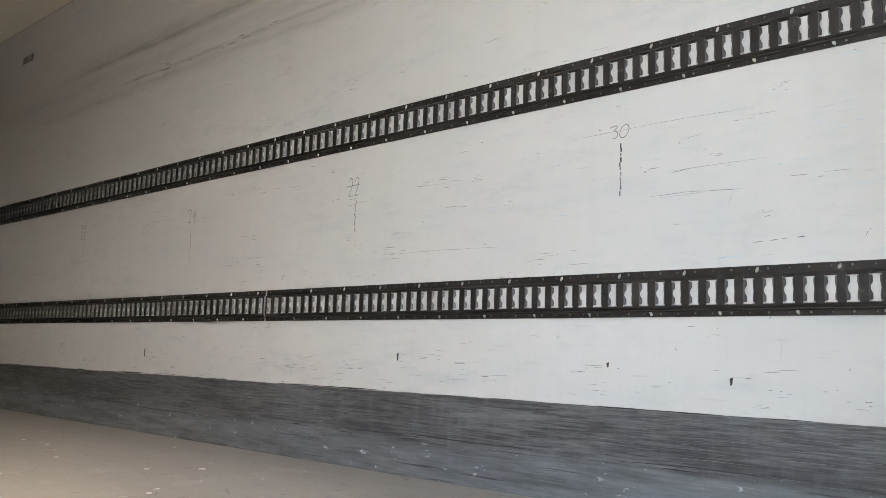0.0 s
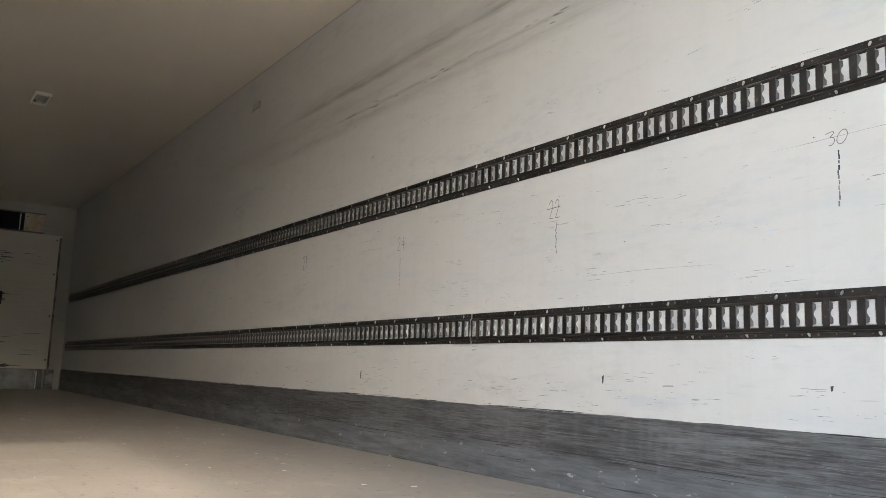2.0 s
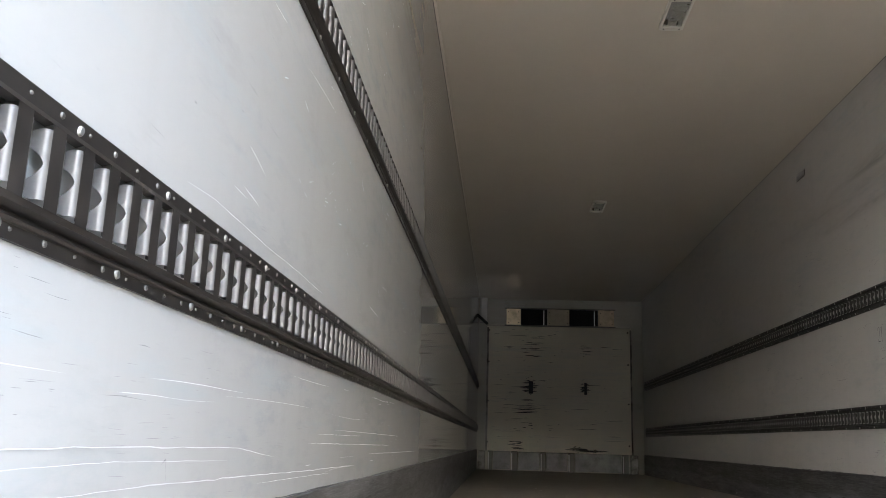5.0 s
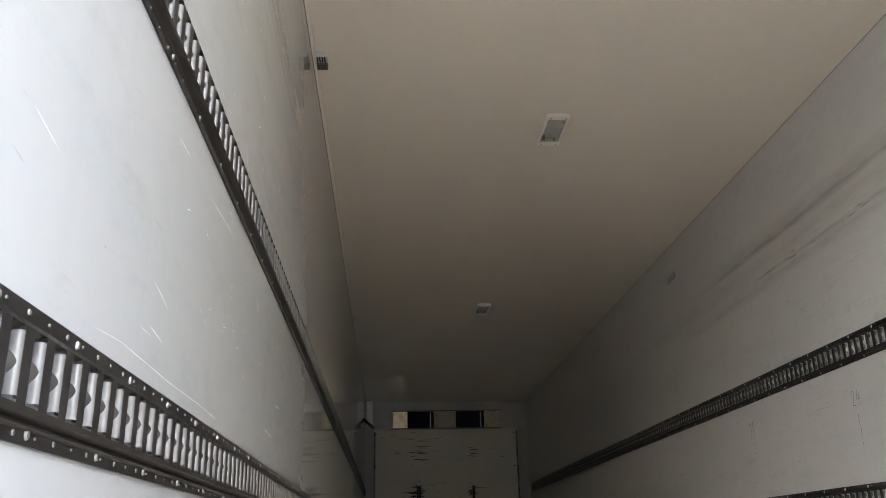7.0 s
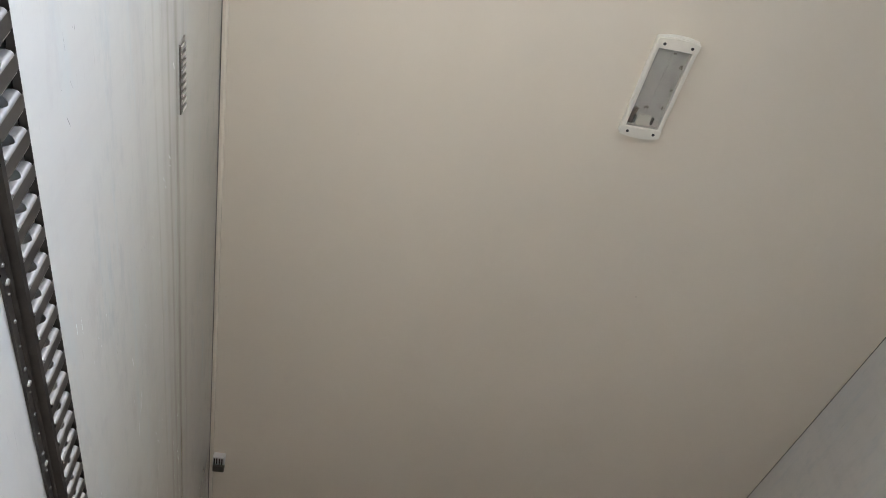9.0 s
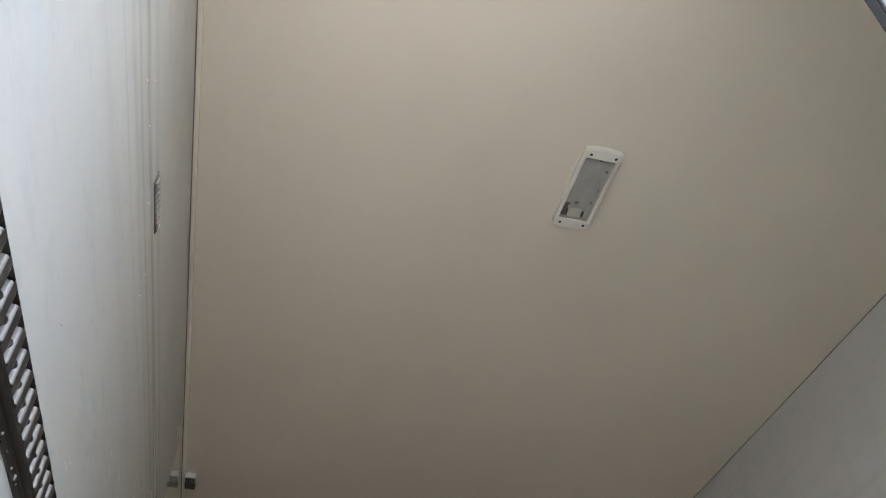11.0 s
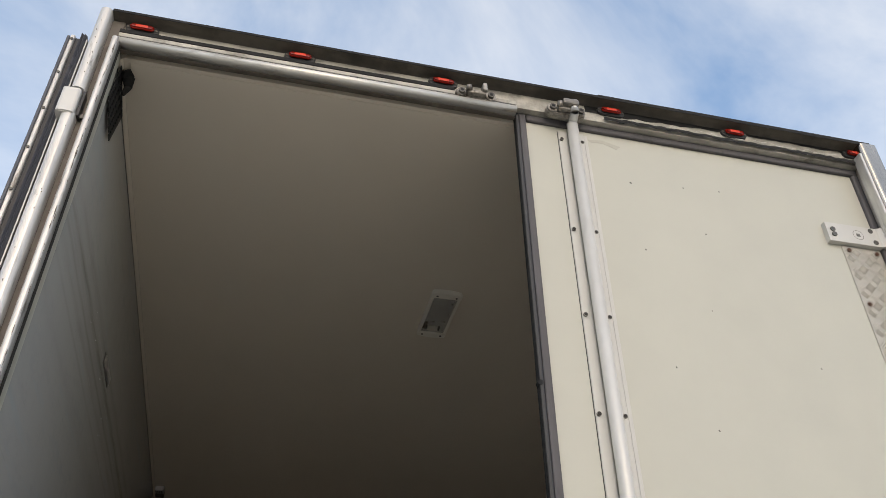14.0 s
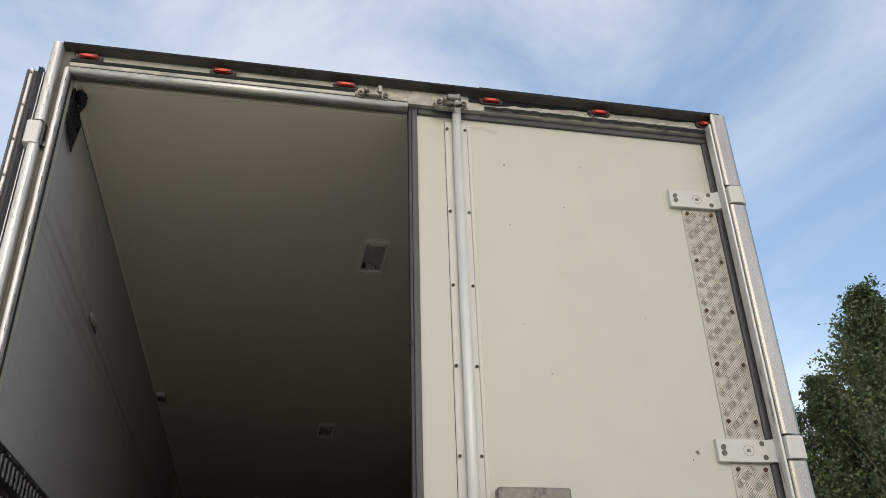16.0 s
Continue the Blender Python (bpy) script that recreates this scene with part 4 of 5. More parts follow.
scars("wall_scuffs", "thin grey dashes low on the white wall", 0, 1, 37, 420, (1.5, 1.72), (0.5, 4.5), M_FAINT, 0.006, 0.06, 0.03, 0.0008, 5, 0.014)
scars("wall_scuffs", "grey scuffs and knocks on the white wall", 0, 1, 27, 260, (1.5, 3.2), (0.6, 6.0), M_FAINT, 0.008, 0.06, 0.06, 0.0012, 4, 0.03)
scars("wall_scuffs", "small dark nicks on the white wall", 0, 1, 30, 60, (1.5, 3.2), (0.3, 5.0), M_PENGREY, 0.004, 0.02, 0.6, 0.0028, 2)
scars("wall_scuffs", "small dark marks high on the white wall", 0, 1, 47, 130, (2.6, 3.24), (0.3, 4.0), M_PENGREY, 0.004, 0.03, 0.25, 0.0022, 4, 0.02)
scars("wall_scuffs", "faint long smears high on the white wall", 0, 1, 48, 60, (2.9, 3.3), (0.2, 4.0), M_FAINT, 0.05, 0.35, 0.02, 0.0022, 3, 0.01)
scars("wall_crack", "thin brown crack across the lining", 0, 1, 49, 2, (3.13, 3.2), (1.55, 1.58), M_PENGREY, 0.004, 0.02, 3.0, 0.0015, 1, 0.0)


def scratch(label, x, side, pts, width, mt, seed=0):
    """One drawn-out scratch on a side wall: a jittered ribbon that thins to both ends."""
    rnd = random.Random(seed)
    way = [Vector(q) for q in pts]
    fine = []
    for a, b in zip(way, way[1:]):
        n = max(2, int((b - a).length / 0.03))
        fine += [a.lerp(b, i / n) + Vector((0, rnd.gauss(0, min(width, 0.003) * 0.16))) for i in range(n)]
    fine.append(way[-1])
    vs, fs = [], []
    for i, q in enumerate(fine):
        u = i / (len(fine) - 1)
        h = width * 0.32 * min(1.0, 6 * u + 0.15, 6 * (1 - u) + 0.15) * rnd.uniform(0.45, 1.0)
        vs += [(x + side * 0.0013, q.x, q.y - h), (x + side * 0.0013, q.x, q.y + h)]
    fs = [(2 * i, 2 * i + 1, 2 * i + 3, 2 * i + 2) for i in range(len(fine) - 1)]
    return tagged(obj("wall_scratch", (vs, fs), mt), label, "wall scratch")


scratch("long fine dark scratch crossing the handwritten number", W, -1, [(1.62, 2.276), (1.362, 2.281), (1.22, 2.282), (1.026, 2.277)], 0.0022, M_FAINT, 1)
scratch("thin grey double scratch on the white wall", W, -1, [(1.33, 2.072), (1.22, 2.0745), (1.06, 2.066)], 0.003, M_FAINT, 2)
scratch("thin grey double scratch on the white wall", W, -1, [(1.30, 2.066), (1.16, 2.069)], 0.0018, M_FAINT, 3)
scratch("short dark scratch on the white wall", W, -1, [(1.24, 2.223), (1.165, 2.229)], 0.0024, M_PENGREY, 4)
for k, (ya, yb, z) in enumerate(((1.036, 1.008, 1.923), (0.992, 0.97, 1.925), (0.965, 0.945, 1.927), (0.925, 0.902, 1.928))):
    scratch("short black rub mark on the white wall", W, -1, [(ya, z), (yb, z + 0.001)], 0.0055, M_PENGREY, 10 + k)
scratch("smeared blue rub on the white wall", W, -1, [(1.14, 1.887), (1.1, 1.89), (1.05, 1.891)], 0.008, M_BLUEMARK, 5)
scratch("small blue rub on the white wall", W, -1, [(1.925, 2.092), (1.9, 2.088), (1.884, 2.078)], 0.008, M_BLUEMARK, 6)
scratch("long faint scratch on the white wall", W, -1, [(2.42, 1.971), (2.136, 1.972), (1.83, 1.965)], 0.002, M_FAINT, 7)
scratch("short upright scratch on the white wall", W, -1, [(1.085, 2.06), (1.1, 2.028)], 0.003, M_FAINT, 8)
scratch("faint upright drip on the white wall", W, -1, [(0.972, 1.70), (0.967, 1.655), (0.975, 1.622)], 0.004, M_FAINT, 9)
scratch("small dark knock on the white wall", W, -1, [(1.25, 1.66), (1.254, 1.65), (1.247, 1.645)], 0.004, M_FAINT, 20)
for k, (pts, w_) in enumerate(((((0.5, 1.579), (0.745, 1.579), (0.891, 1.580), (1.298, 1.577), (1.489, 1.561)), 0.0042), (((0.78, 1.5385), (0.992, 1.539), (1.355, 1.536), (1.737, 1.531), (2.3, 1.528)), 0.005),
                               (((1.72, 1.583), (2.196, 1.580), (2.93, 1.575)), 0.0045), (((1.01, 1.886), (1.113, 1.892), (1.26, 1.889), (1.381, 1.887), (1.57, 1.888), (1.78, 1.885)), 0.0035),
                               (((2.4, 1.955), (2.56, 1.951)), 0.006), (((1.82, 1.601), (2.36, 1.601)), 0.003), (((0.55, 1.562), (0.9, 1.566), (1.25, 1.56)), 0.0024), (((1.4, 1.523), (1.8, 1.521), (2.0, 1.518)), 0.003),
                               (((2.0, 1.612), (2.5, 1.61), (3.2, 1.606)), 0.0035), (((2.5, 1.553), (3.1, 1.55), (3.9, 1.548)), 0.004))):
    scratch("long pale scratch scraped along the white wall", 0, 1, pts, w_ * 0.55, M_SCRATCH, 30 + k)
scratch("dark hooked knock on the white wall", 0, 1, [(1.02, 1.561), (1.03, 1.566), (1.034, 1.55), (1.036, 1.542)], 0.003, M_PENGREY, 50)
scratch("thin dark scrape on the white wall", 0, 1, [(0.86, 1.628), (0.9, 1.629), (0.96, 1.6275)], 0.0014, M_FAINT, 51)
# nicks and dents of the rubbed wall
NICKS = (
    (0.461, 3.143, 0.004, 0.018, 0.004, M_PENGREY), (0.388, 2.873, 0.002, 0.015, 0.003, M_PENGREY),
    (0.552, 2.808, 0.003, 0.02, 0.003, M_PENGREY), (1.016, 2.894, 0.004, 0.015, 0.003, M_FAINT),
    (0.792, 3.22, 0.01, 0.006, 0.008, M_SCRATCH), (0.658, 3.207, 0.012, 0.004, 0.006, M_SCRATCH),
    (0.707, 3.272, 0.008, 0.006, 0.006, M_SCRATCH), (1.009, 3.199, 0.02, 0.008, 0.007, M_SCRATCH),
    (0.744, 1.989, 0.03, -0.006, 0.003, M_FAINT), (1.381, 2.186, 0.03, 0.01, 0.004, M_BLUEMARK),
    (1.179, 1.932, 0.06, -0.001, 0.003, M_SCRATCH), (1.22, 1.944, 0.08, -0.008, 0.003, M_SCRATCH),
    (1.531, 2.206, 0.03, -0.01, 0.006, M_BLUEMARK), (0.927, 1.683, 0.03, 0, 0.003, M_FAINT),
    (3.325, 1.603, 0.02, 0.01, 0.005, M_PENGREY))
for k, (y, z, dy, dz, w_, mt) in enumerate(NICKS):
    scratch("small dark nick in the white wall" if mt is M_PENGREY else "small rubbed spot on the white wall", 0, 1, [(y, z), (y + dy, z + dz)], w_, mt, 60 + k)
# black gap showing along the top edge of the kickboards
scars("kickboard_gap", "black broken gap along the kickboard top", W, -1, 33, 60, (1.4812, 1.4825), (0.4, 8.0), M_PEN, 0.05, 0.5, 0.0, 0.0045, 1, 0.0)
scars("kickboard_gap", "black broken gap along the kickboard top", 0, 1, 34, 60, (1.4912, 1.4925), (0.2, 8.0), M_PEN, 0.05, 0.5, 0.0, 0.0032, 1, 0.0)
scars("kickboard_groove", "black broken groove along the scraped kickboard", W - 0.0068, -1, 38, 34, (1.322, 1.345), (0.4, 7.0), M_PEN, 0.1, 0.6, 0.006, 0.0045, 1, 0.0)
scars("kickboard_groove", "thin pale scrapes along the kickboard", W - 0.0068, -1, 39, 300, (1.215, 1.475), (0.4, 7.0), M_FAINT, 0.03, 0.3, 0.004, 0.0014, 3, 0.006)
scars("kickboard_groove", "thin pale scrapes along the kickboard", 0.0068, 1, 40, 260, (1.215, 1.485), (0.6, 6.0), M_FAINT, 0.03, 0.25, 0.02, 0.001, 3, 0.006)
for y, z, hgt in ((2.317, 1.603, 0.03), (1.462, 1.6, 0.016), (1.098, 1.568, 0.022), (4.105, 1.582, 0.045)):
    e = empty("wall_knock", (W, y, z), "small upright black knock in the white wall", "wall scratch")
    part("chip", prism(bmesh.new(), [(y - 0.005, z + hgt / 2), (y + 0.004, z + hgt / 3), (y + 0.002, z - hgt / 2), (y - 0.003, z - hgt / 3)], "x", W - 0.0009, W), M_PEN, e)

# ---- notice on the right-hand wall ----
M_PAPER = plain("white_notice", (0.8, 0.8, 0.78), 0.35, 0, 0.03, 30, 0.0)
M_NRED = plain("red_print", (0.6, 0.03, 0.02), 0.35, 0, 0.05, 30, 0.0)
M_NGREEN = plain("green_print", (0.03, 0.24, 0.06), 0.35, 0, 0.05, 30, 0.0)
M_NPINK = plain("pink_print", (0.7, 0.42, 0.4), 0.35, 0, 0.05, 30, 0.0)
M_NMINT = plain("mint_print", (0.45, 0.68, 0.62), 0.35, 0, 0.05, 30, 0.0)
M_NBLACK = plain("black_print", (0.02, 0.02, 0.022), 0.35, 0, 0.05, 30, 0.0)
notice = empty("notice", (W, 0.55, 2.14), "sorting notice in red and green for waste and reusable goods", "notice")
NY, NZ0, NZ1 = 0.705, 1.952, 2.332


def notice_panel(name, y0, y1, z0, z1, d, mt, label=""):
    return part(name, made_box(W - d, W - d + 0.0004, y1, y0, z0, z1), mt, notice, label)


notice_panel("sheet", NY, NY - 0.27, NZ0, NZ1, 0.0012, M_PAPER)
notice_panel("title_bar", NY - 0.008, NY - 0.262, NZ1 - 0.021, NZ1 - 0.002, 0.0017, M_NBLACK)
notice_panel("red_strip", NY - 0.008, NY - 0.022, 2.143, NZ1 - 0.023, 0.0017, M_NRED)
notice_panel("green_strip", NY - 0.008, NY - 0.022, 1.972, 2.141, 0.0017, M_NGREEN)
notice_panel("pink_field", NY - 0.0225, NY - 0.262, 2.143, NZ1 - 0.023, 0.0017, M_NPINK)
notice_panel("mint_field", NY - 0.0225, NY - 0.262, 1.972, 2.141, 0.0017, M_NMINT)
notice_panel("foot_bar", NY - 0.012, NY - 0.262, 1.958, 1.97, 0.0017, M_NBLACK)
notice_panel("foot_strip", NY - 0.004, NY - 0.262, NZ0 + 0.001, 1.953, 0.0017, M_NGREEN)
notice_panel("frame_edge", NY + 0.0014, NY, NZ0, NZ1, 0.0017, M_VENT, "dark edge of the clear pocket")
rnd = random.Random(8)
HEADS = (("AGF", 2.3075, 5), ("CAT.", 2.267, 4), ("ADR", 2.229, 3), ("RES", 2.181, 2), ("Foli", 2.139, 5), ("PE", 2.101, 1), ("Kar", 2.062, 3), ("Ho", 2.022, 2))
for word, z, n in HEADS:
    notice_panel("rule", NY - 0.031, NY - 0.255, z - 0.0086, z - 0.0078, 0.0022, M_NBLACK)
    for k in range(n):
        y, zl = NY - 0.031 - rnd.uniform(0.004, 0.012), z - 0.0125 - 0.0047 * k
        while y > NY - 0.23:
            l = rnd.uniform(0.008, 0.026)
            notice_panel("text_bar", y, y - l, zl - 0.0011, zl + 0.0011, 0.0022, M_NBLACK)
            y -= l + 0.003


def letters(text, y, z, size, name, level=False, mt=None):
    cu = bpy.data.curves.new(name, "FONT")
    cu.body, cu.size, cu.extrude, cu.offset = text, size, 0.0002, size * 0.03
    cu.align_x, cu.align_y = "LEFT" if level else "CENTER", "CENTER"
    cu.materials.append(mt or M_PAPER)
    ob = new(name, cu)
    rows = ((0, 0, -1, W - 0.0025), (-1, 0, 0, y), (0, 1, 0, z), (0, 0, 0, 1)) if level else ((0, 0, -1, W - 0.0025), (0, 1, 0, y), (1, 0, 0, z), (0, 0, 0, 1))
    ob.matrix_world = Matrix(rows)
    dg = bpy.context.evaluated_depsgraph_get()
    me = bpy.data.meshes.new_from_object(ob.evaluated_get(dg))
    m2 = new(name, me)
    m2.matrix_world = ob.matrix_world.copy()
    bpy.data.objects.remove(ob)
    mw = m2.matrix_world.copy()
    m2.parent = notice
    m2.matrix_parent_inverse = Matrix.Translation(notice.location).inverted()
    m2.matrix_basis = mw
    return m2


letters("AFVAL", NY - 0.015, 2.225, 0.0125, "lettering")
letters("HERBRUIKBAAR", NY - 0.015, 2.056, 0.0125, "lettering")
for word, z, n in HEADS:
    letters(word, NY - 0.033, z, 0.0125, "heading", True, M_NBLACK)
letters("Let op", NY - 0.016, 1.964, 0.0075, "lettering", True)

# ---- rear door frame ----
# gutter underside: its shade is mixed into the brown, along with dirt
M_COVESHADE = plain("dirty_shaded_gutter", (0.1, 0.087, 0.07), 0.6, 0.1, 0.35, 12, 0.35, 0.001, (0.04, 0.035, 0.028), 0.44, 0.62)
M_BEAD = plain("bright_scuffed_steel", (0.7, 0.68, 0.64), 0.38, 0.35, 0.2, 14, 0.08, 0.0006, (0.25, 0.22, 0.185), 0.62, 0.72, (0.3, 2, 2))
M_KEEP = plain("worn_keeper_steel", (0.36, 0.335, 0.3), 0.4, 0.5, 0.35, 40, 0.3, 0.0006, (0.07, 0.06, 0.05), 0.48, 0.6)
M_SEALB = plain("brown_grey_seal", (0.17, 0.145, 0.125), 0.7, 0, 0.25, 25, 0.3, 0.0008, (0.08, 0.07, 0.06), 0.55, 0.7)
frame_ob = empty("rear_frame", (1.23, 0, F), "stainless rear door frame with a weathered header", "door frame", kind="structure")
HB, HT = 3.77, 3.85      # header
# left jamb: rounded hinge tube, channel and inner bead
part("jamb_channel", made_box(-0.052, 0.007, 0.006, Y0, F - 0.12, HT - 0.01, 0.002), M_SEALB, frame_ob, "brown dirty jamb channel")
part("jamb_bead", prism(bmesh.new(), rounded(0.0, 0.0, 0.0095, 0.02, 0.008, 6), "z", F - 0.1, 3.745), M_TUBE, frame_ob, "bright inner bead")
part("jamb_edge", made_box(0.0106, 0.0128, 0.004, 0.02, F - 0.1, 3.738, 0.0008), M_GUTTER, frame_ob, "dark dirty inner edge")
part("jamb_lining", made_box(0.0072, 0.0105, 0.0205, Y0, F - 0.1, 3.738, 0.0008), M_CREAM, frame_ob, "cream inner jamb lining")
part("jamb_channel", made_box(2.4405, W + 0.05, 0.012, Y0, F - 0.12, HT - 0.01, 0.002), M_HEADER, frame_ob)
part("jamb_bead", prism(bmesh.new(), rounded(2.4292, -0.006, 0.005, 0.02, 0.0045), "z", F - 0.1, 3.80), M_TUBE, frame_ob, "bright inner bead")
HINGES = (3.463, 2.481, 1.55)


def jamb_tubes(cx, hw, mt):
    cuts = [HT - 0.001] + [v for hz in HINGES for v in (hz + 0.045, hz - 0.045)] + [F - 0.12]
    for a, b in zip(cuts[::2], cuts[1::2]):
        part("hinge_tube", prism(bmesh.new(), rounded(cx, -0.006, hw, 0.024, 0.015, 6), "z", b, a), mt, frame_ob, "bright rounded corner tube")


jamb_tubes(-0.0455, 0.0175, M_TUBE)
rc = random.Random(91)
for _ in range(26):
    z = rc.uniform(2.3, 3.8)
    if min(abs(z - hz) for hz in HINGES) < 0.07:
        continue
    x, h_, w_ = rc.uniform(-0.055, -0.036), rc.uniform(0.001, 0.005), rc.uniform(0.0005, 0.0016)
    part("paint_chip", prism(bmesh.new(), [(x - w_, z), (x - w_ * 0.2, z + h_), (x + w_, z + h_ * 0.3), (x + w_ * 0.3, z - h_)], "y", -0.0306, -0.0298), M_BROWN, frame_ob, "dark chip in the tube paint")
for _ in range(60):
    z = rc.uniform(2.3, 3.73)
    x, h_, w_ = rc.uniform(0.004, 0.0095), rc.uniform(0.003, 0.02), rc.uniform(0.0004, 0.001)
    part("paint_chip", prism(bmesh.new(), [(x - w_, z), (x, z + h_), (x + w_, z + h_ * 0.2), (x + w_ * 0.2, z - h_)], "y", -0.0206, -0.0198), M_BROWN, frame_ob, "dark chip in the bead paint")
jamb_tubes(2.4715, 0.0365, M_POST)
# header: face, top gutter, steel bead, seal
part("header_face", made_box(-0.008, W + 0.004, 0.014, Y0 + 0.02, HB + 0.004, HT - 0.012), M_HEADER, frame_ob, "weathered header face")
cove = [(-0.023 + 0.037 * math.sin(radians(a_)), HT - 0.004 - 0.010 * (1 - math.cos(radians(a_)))) for a_ in range(0, 91, 15)]
bm = prism(bmesh.new(), [(-0.0235, HT + 0.002), (-0.0235, HT - 0.003)] + cove + [(0.12, HT - 0.014), (0.12, HT + 0.008), (0.02, HT + 0.006)], "x", -0.028, W + 0.022)
part("rain_gutter", bm, M_COVESHADE, frame_ob, "dirt-streaked brown rain gutter, darkened for shade")
part("gutter_edge", made_box(-0.028, W + 0.022, -0.0258, -0.0237, HT - 0.006, HT + 0.0045, 0.0007), M_TAPE, frame_ob, "black dirty gutter edge")
part("gutter_tape", prism(bmesh.new(), [(-0.0262, HT - 0.007), (-0.0272, HT + 0.0062), (0.02, HT + 0.0092), (0.02, HT + 0.0075), (-0.026, HT + 0.005), (-0.026, HT - 0.007)], "x", 1.475, W + 0.02), M_TAPE, frame_ob, "black tape over the gutter")
bead = [(0.02, 3.767)] + [(0.004 - 0.011 * math.sin(radians(a_)), 3.753 + 0.0135 * math.cos(radians(a_))) for a_ in range(0, 181, 20)] + [(0.02, 3.739)]
bm = prism(bmesh.new(), bead, "x", -0.006, 1.2)
for f_ in bm.faces:
    f_.smooth = len(f_.verts) == 4
part("header_bead", bm, M_BEAD, frame_ob, "bright scuffed steel header bead")
part("header_slot", made_box(0.0, 1.2, 0.004, 0.0135, 3.7672, 3.773), M_BLACK, frame_ob, "dark gap above the bead")
part("header_strip", made_box(0.0, 1.2, 0.002, 0.0135, 3.7732, 3.789, 0.001), M_HEADER, frame_ob, "dull metal strip")
part("header_slot", made_box(0.0, 1.0, 0.0, 0.0135, 3.7892, 3.8025), M_TAPE, frame_ob, "black rubber strip under the lamps")
part("header_seal", made_box(0.012, 1.2, 0.021, 0.036, 3.7345, 3.7388, 0.001), M_BROWN, frame_ob, "brown dirty seal")
part("header_liner", made_box(0.036, W - 0.036, Y0 + 0.012, 0.13, C - 0.004, C - 0.0005, 0.001), M_CEIL, frame_ob)
# torn grey sealant along the header over the closed leaf
rnd = random.Random(14)
x = 1.6
bm = bmesh.new()
row = []
while x < 2.36:
    z = 3.803 + rnd.uniform(-0.006, 0.005)
    row.append((bm.verts.new((x, 0.006, z)), bm.verts.new((x, 0.004, z - rnd.uniform(0.001, 0.006)))))
    x += rnd.uniform(0.008, 0.02)
for a, b in zip(row, row[1:]):
    bm.faces.new((a[0], b[0], b[1], a[1]))
part("torn_sealant", bm, M_STRIP, frame_ob, "torn pale sealant strip")
bm = bmesh.new()
row, x = [], 1.5
while x < W - 0.02:
    z = 3.7945 + rnd.uniform(-0.002, 0.003)
    row.append((bm.verts.new((x, 0.0075, z)), bm.verts.new((x, 0.0045, z - rnd.uniform(0.014, 0.019)))))
    x += rnd.uniform(0.006, 0.025)
for a, b_ in zip(row, row[1:]):
    bm.faces.new((a[0], b_[0], b_[1], a[1]))
part("torn_seal", bm, M_TAPE, frame_ob, "ragged black seal strip")
bm = bmesh.new()
row, x = [], 1.44
while x < W - 0.01:
    z = HT - 0.022 - 0.02 * max(0, 1 - abs(x - 1.52) / 0.45) + rnd.uniform(-0.004, 0.004)
    row.append((bm.verts.new((x, 0.0128, HT - 0.01)), bm.verts.new((x, 0.0128, z))))
    x += rnd.uniform(0.01, 0.03)
for a, b_ in zip(row, row[1:]):
    bm.faces.new((a[0], b_[0], b_[1], a[1]))
part("tar_smear", bm, M_TAPE, frame_ob, "black tar smear below the gutter")
part("sill", made_box(-0.05, W + 0.05, -0.012, 0.0, F - 0.14, F - 0.004, 0.003), M_STEEL, frame_ob, "steel threshold")


# ---- red marker lamps ----
def marker_lamp(x):
    z, y = 3.822, 0.014
    e = empty("marker_lamp", (x, y, z), "small red marker lamp on a black base, unlit", "marker lamp", "lamps along the header")
    part("base", prism(bmesh.new(), rounded(x, z, 0.047, 0.0155, 0.015), "y", y - 0.009, y), M_BLACK, e)
    bm = prism(bmesh.new(), rounded(x, z, 0.034, 0.0095, 0.009), "y", y - 0.02, y - 0.009)
    bmesh.ops.bevel(bm, geom=bm.edges[:], offset=0.004, segments=3, affect="EDGES")
    lens = part("lens", bm, M_RED, e, "dark red lens")
    # brighter red block painted in for light thrown back from the lens centre
    part("reflector", made_box(x - 0.018, x + 0.016, y - 0.0212, y - 0.0195, z - 0.0062, z + 0.005, 0.0008, 2), M_REDLIT, lens, "lens centre painted brighter for the light it returns")
    for s in (-1, 1):
        part("screw", rod(bmesh.new(), (x + s * 0.0405, y - 0.0112, z), (x + s * 0.0405, y - 0.008, z), 0.0042, 8), M_BOLT, e)
    return e


for x in (0.057, 0.518, 0.965, 1.528, 1.972, 2.435):
    marker_lamp(x)


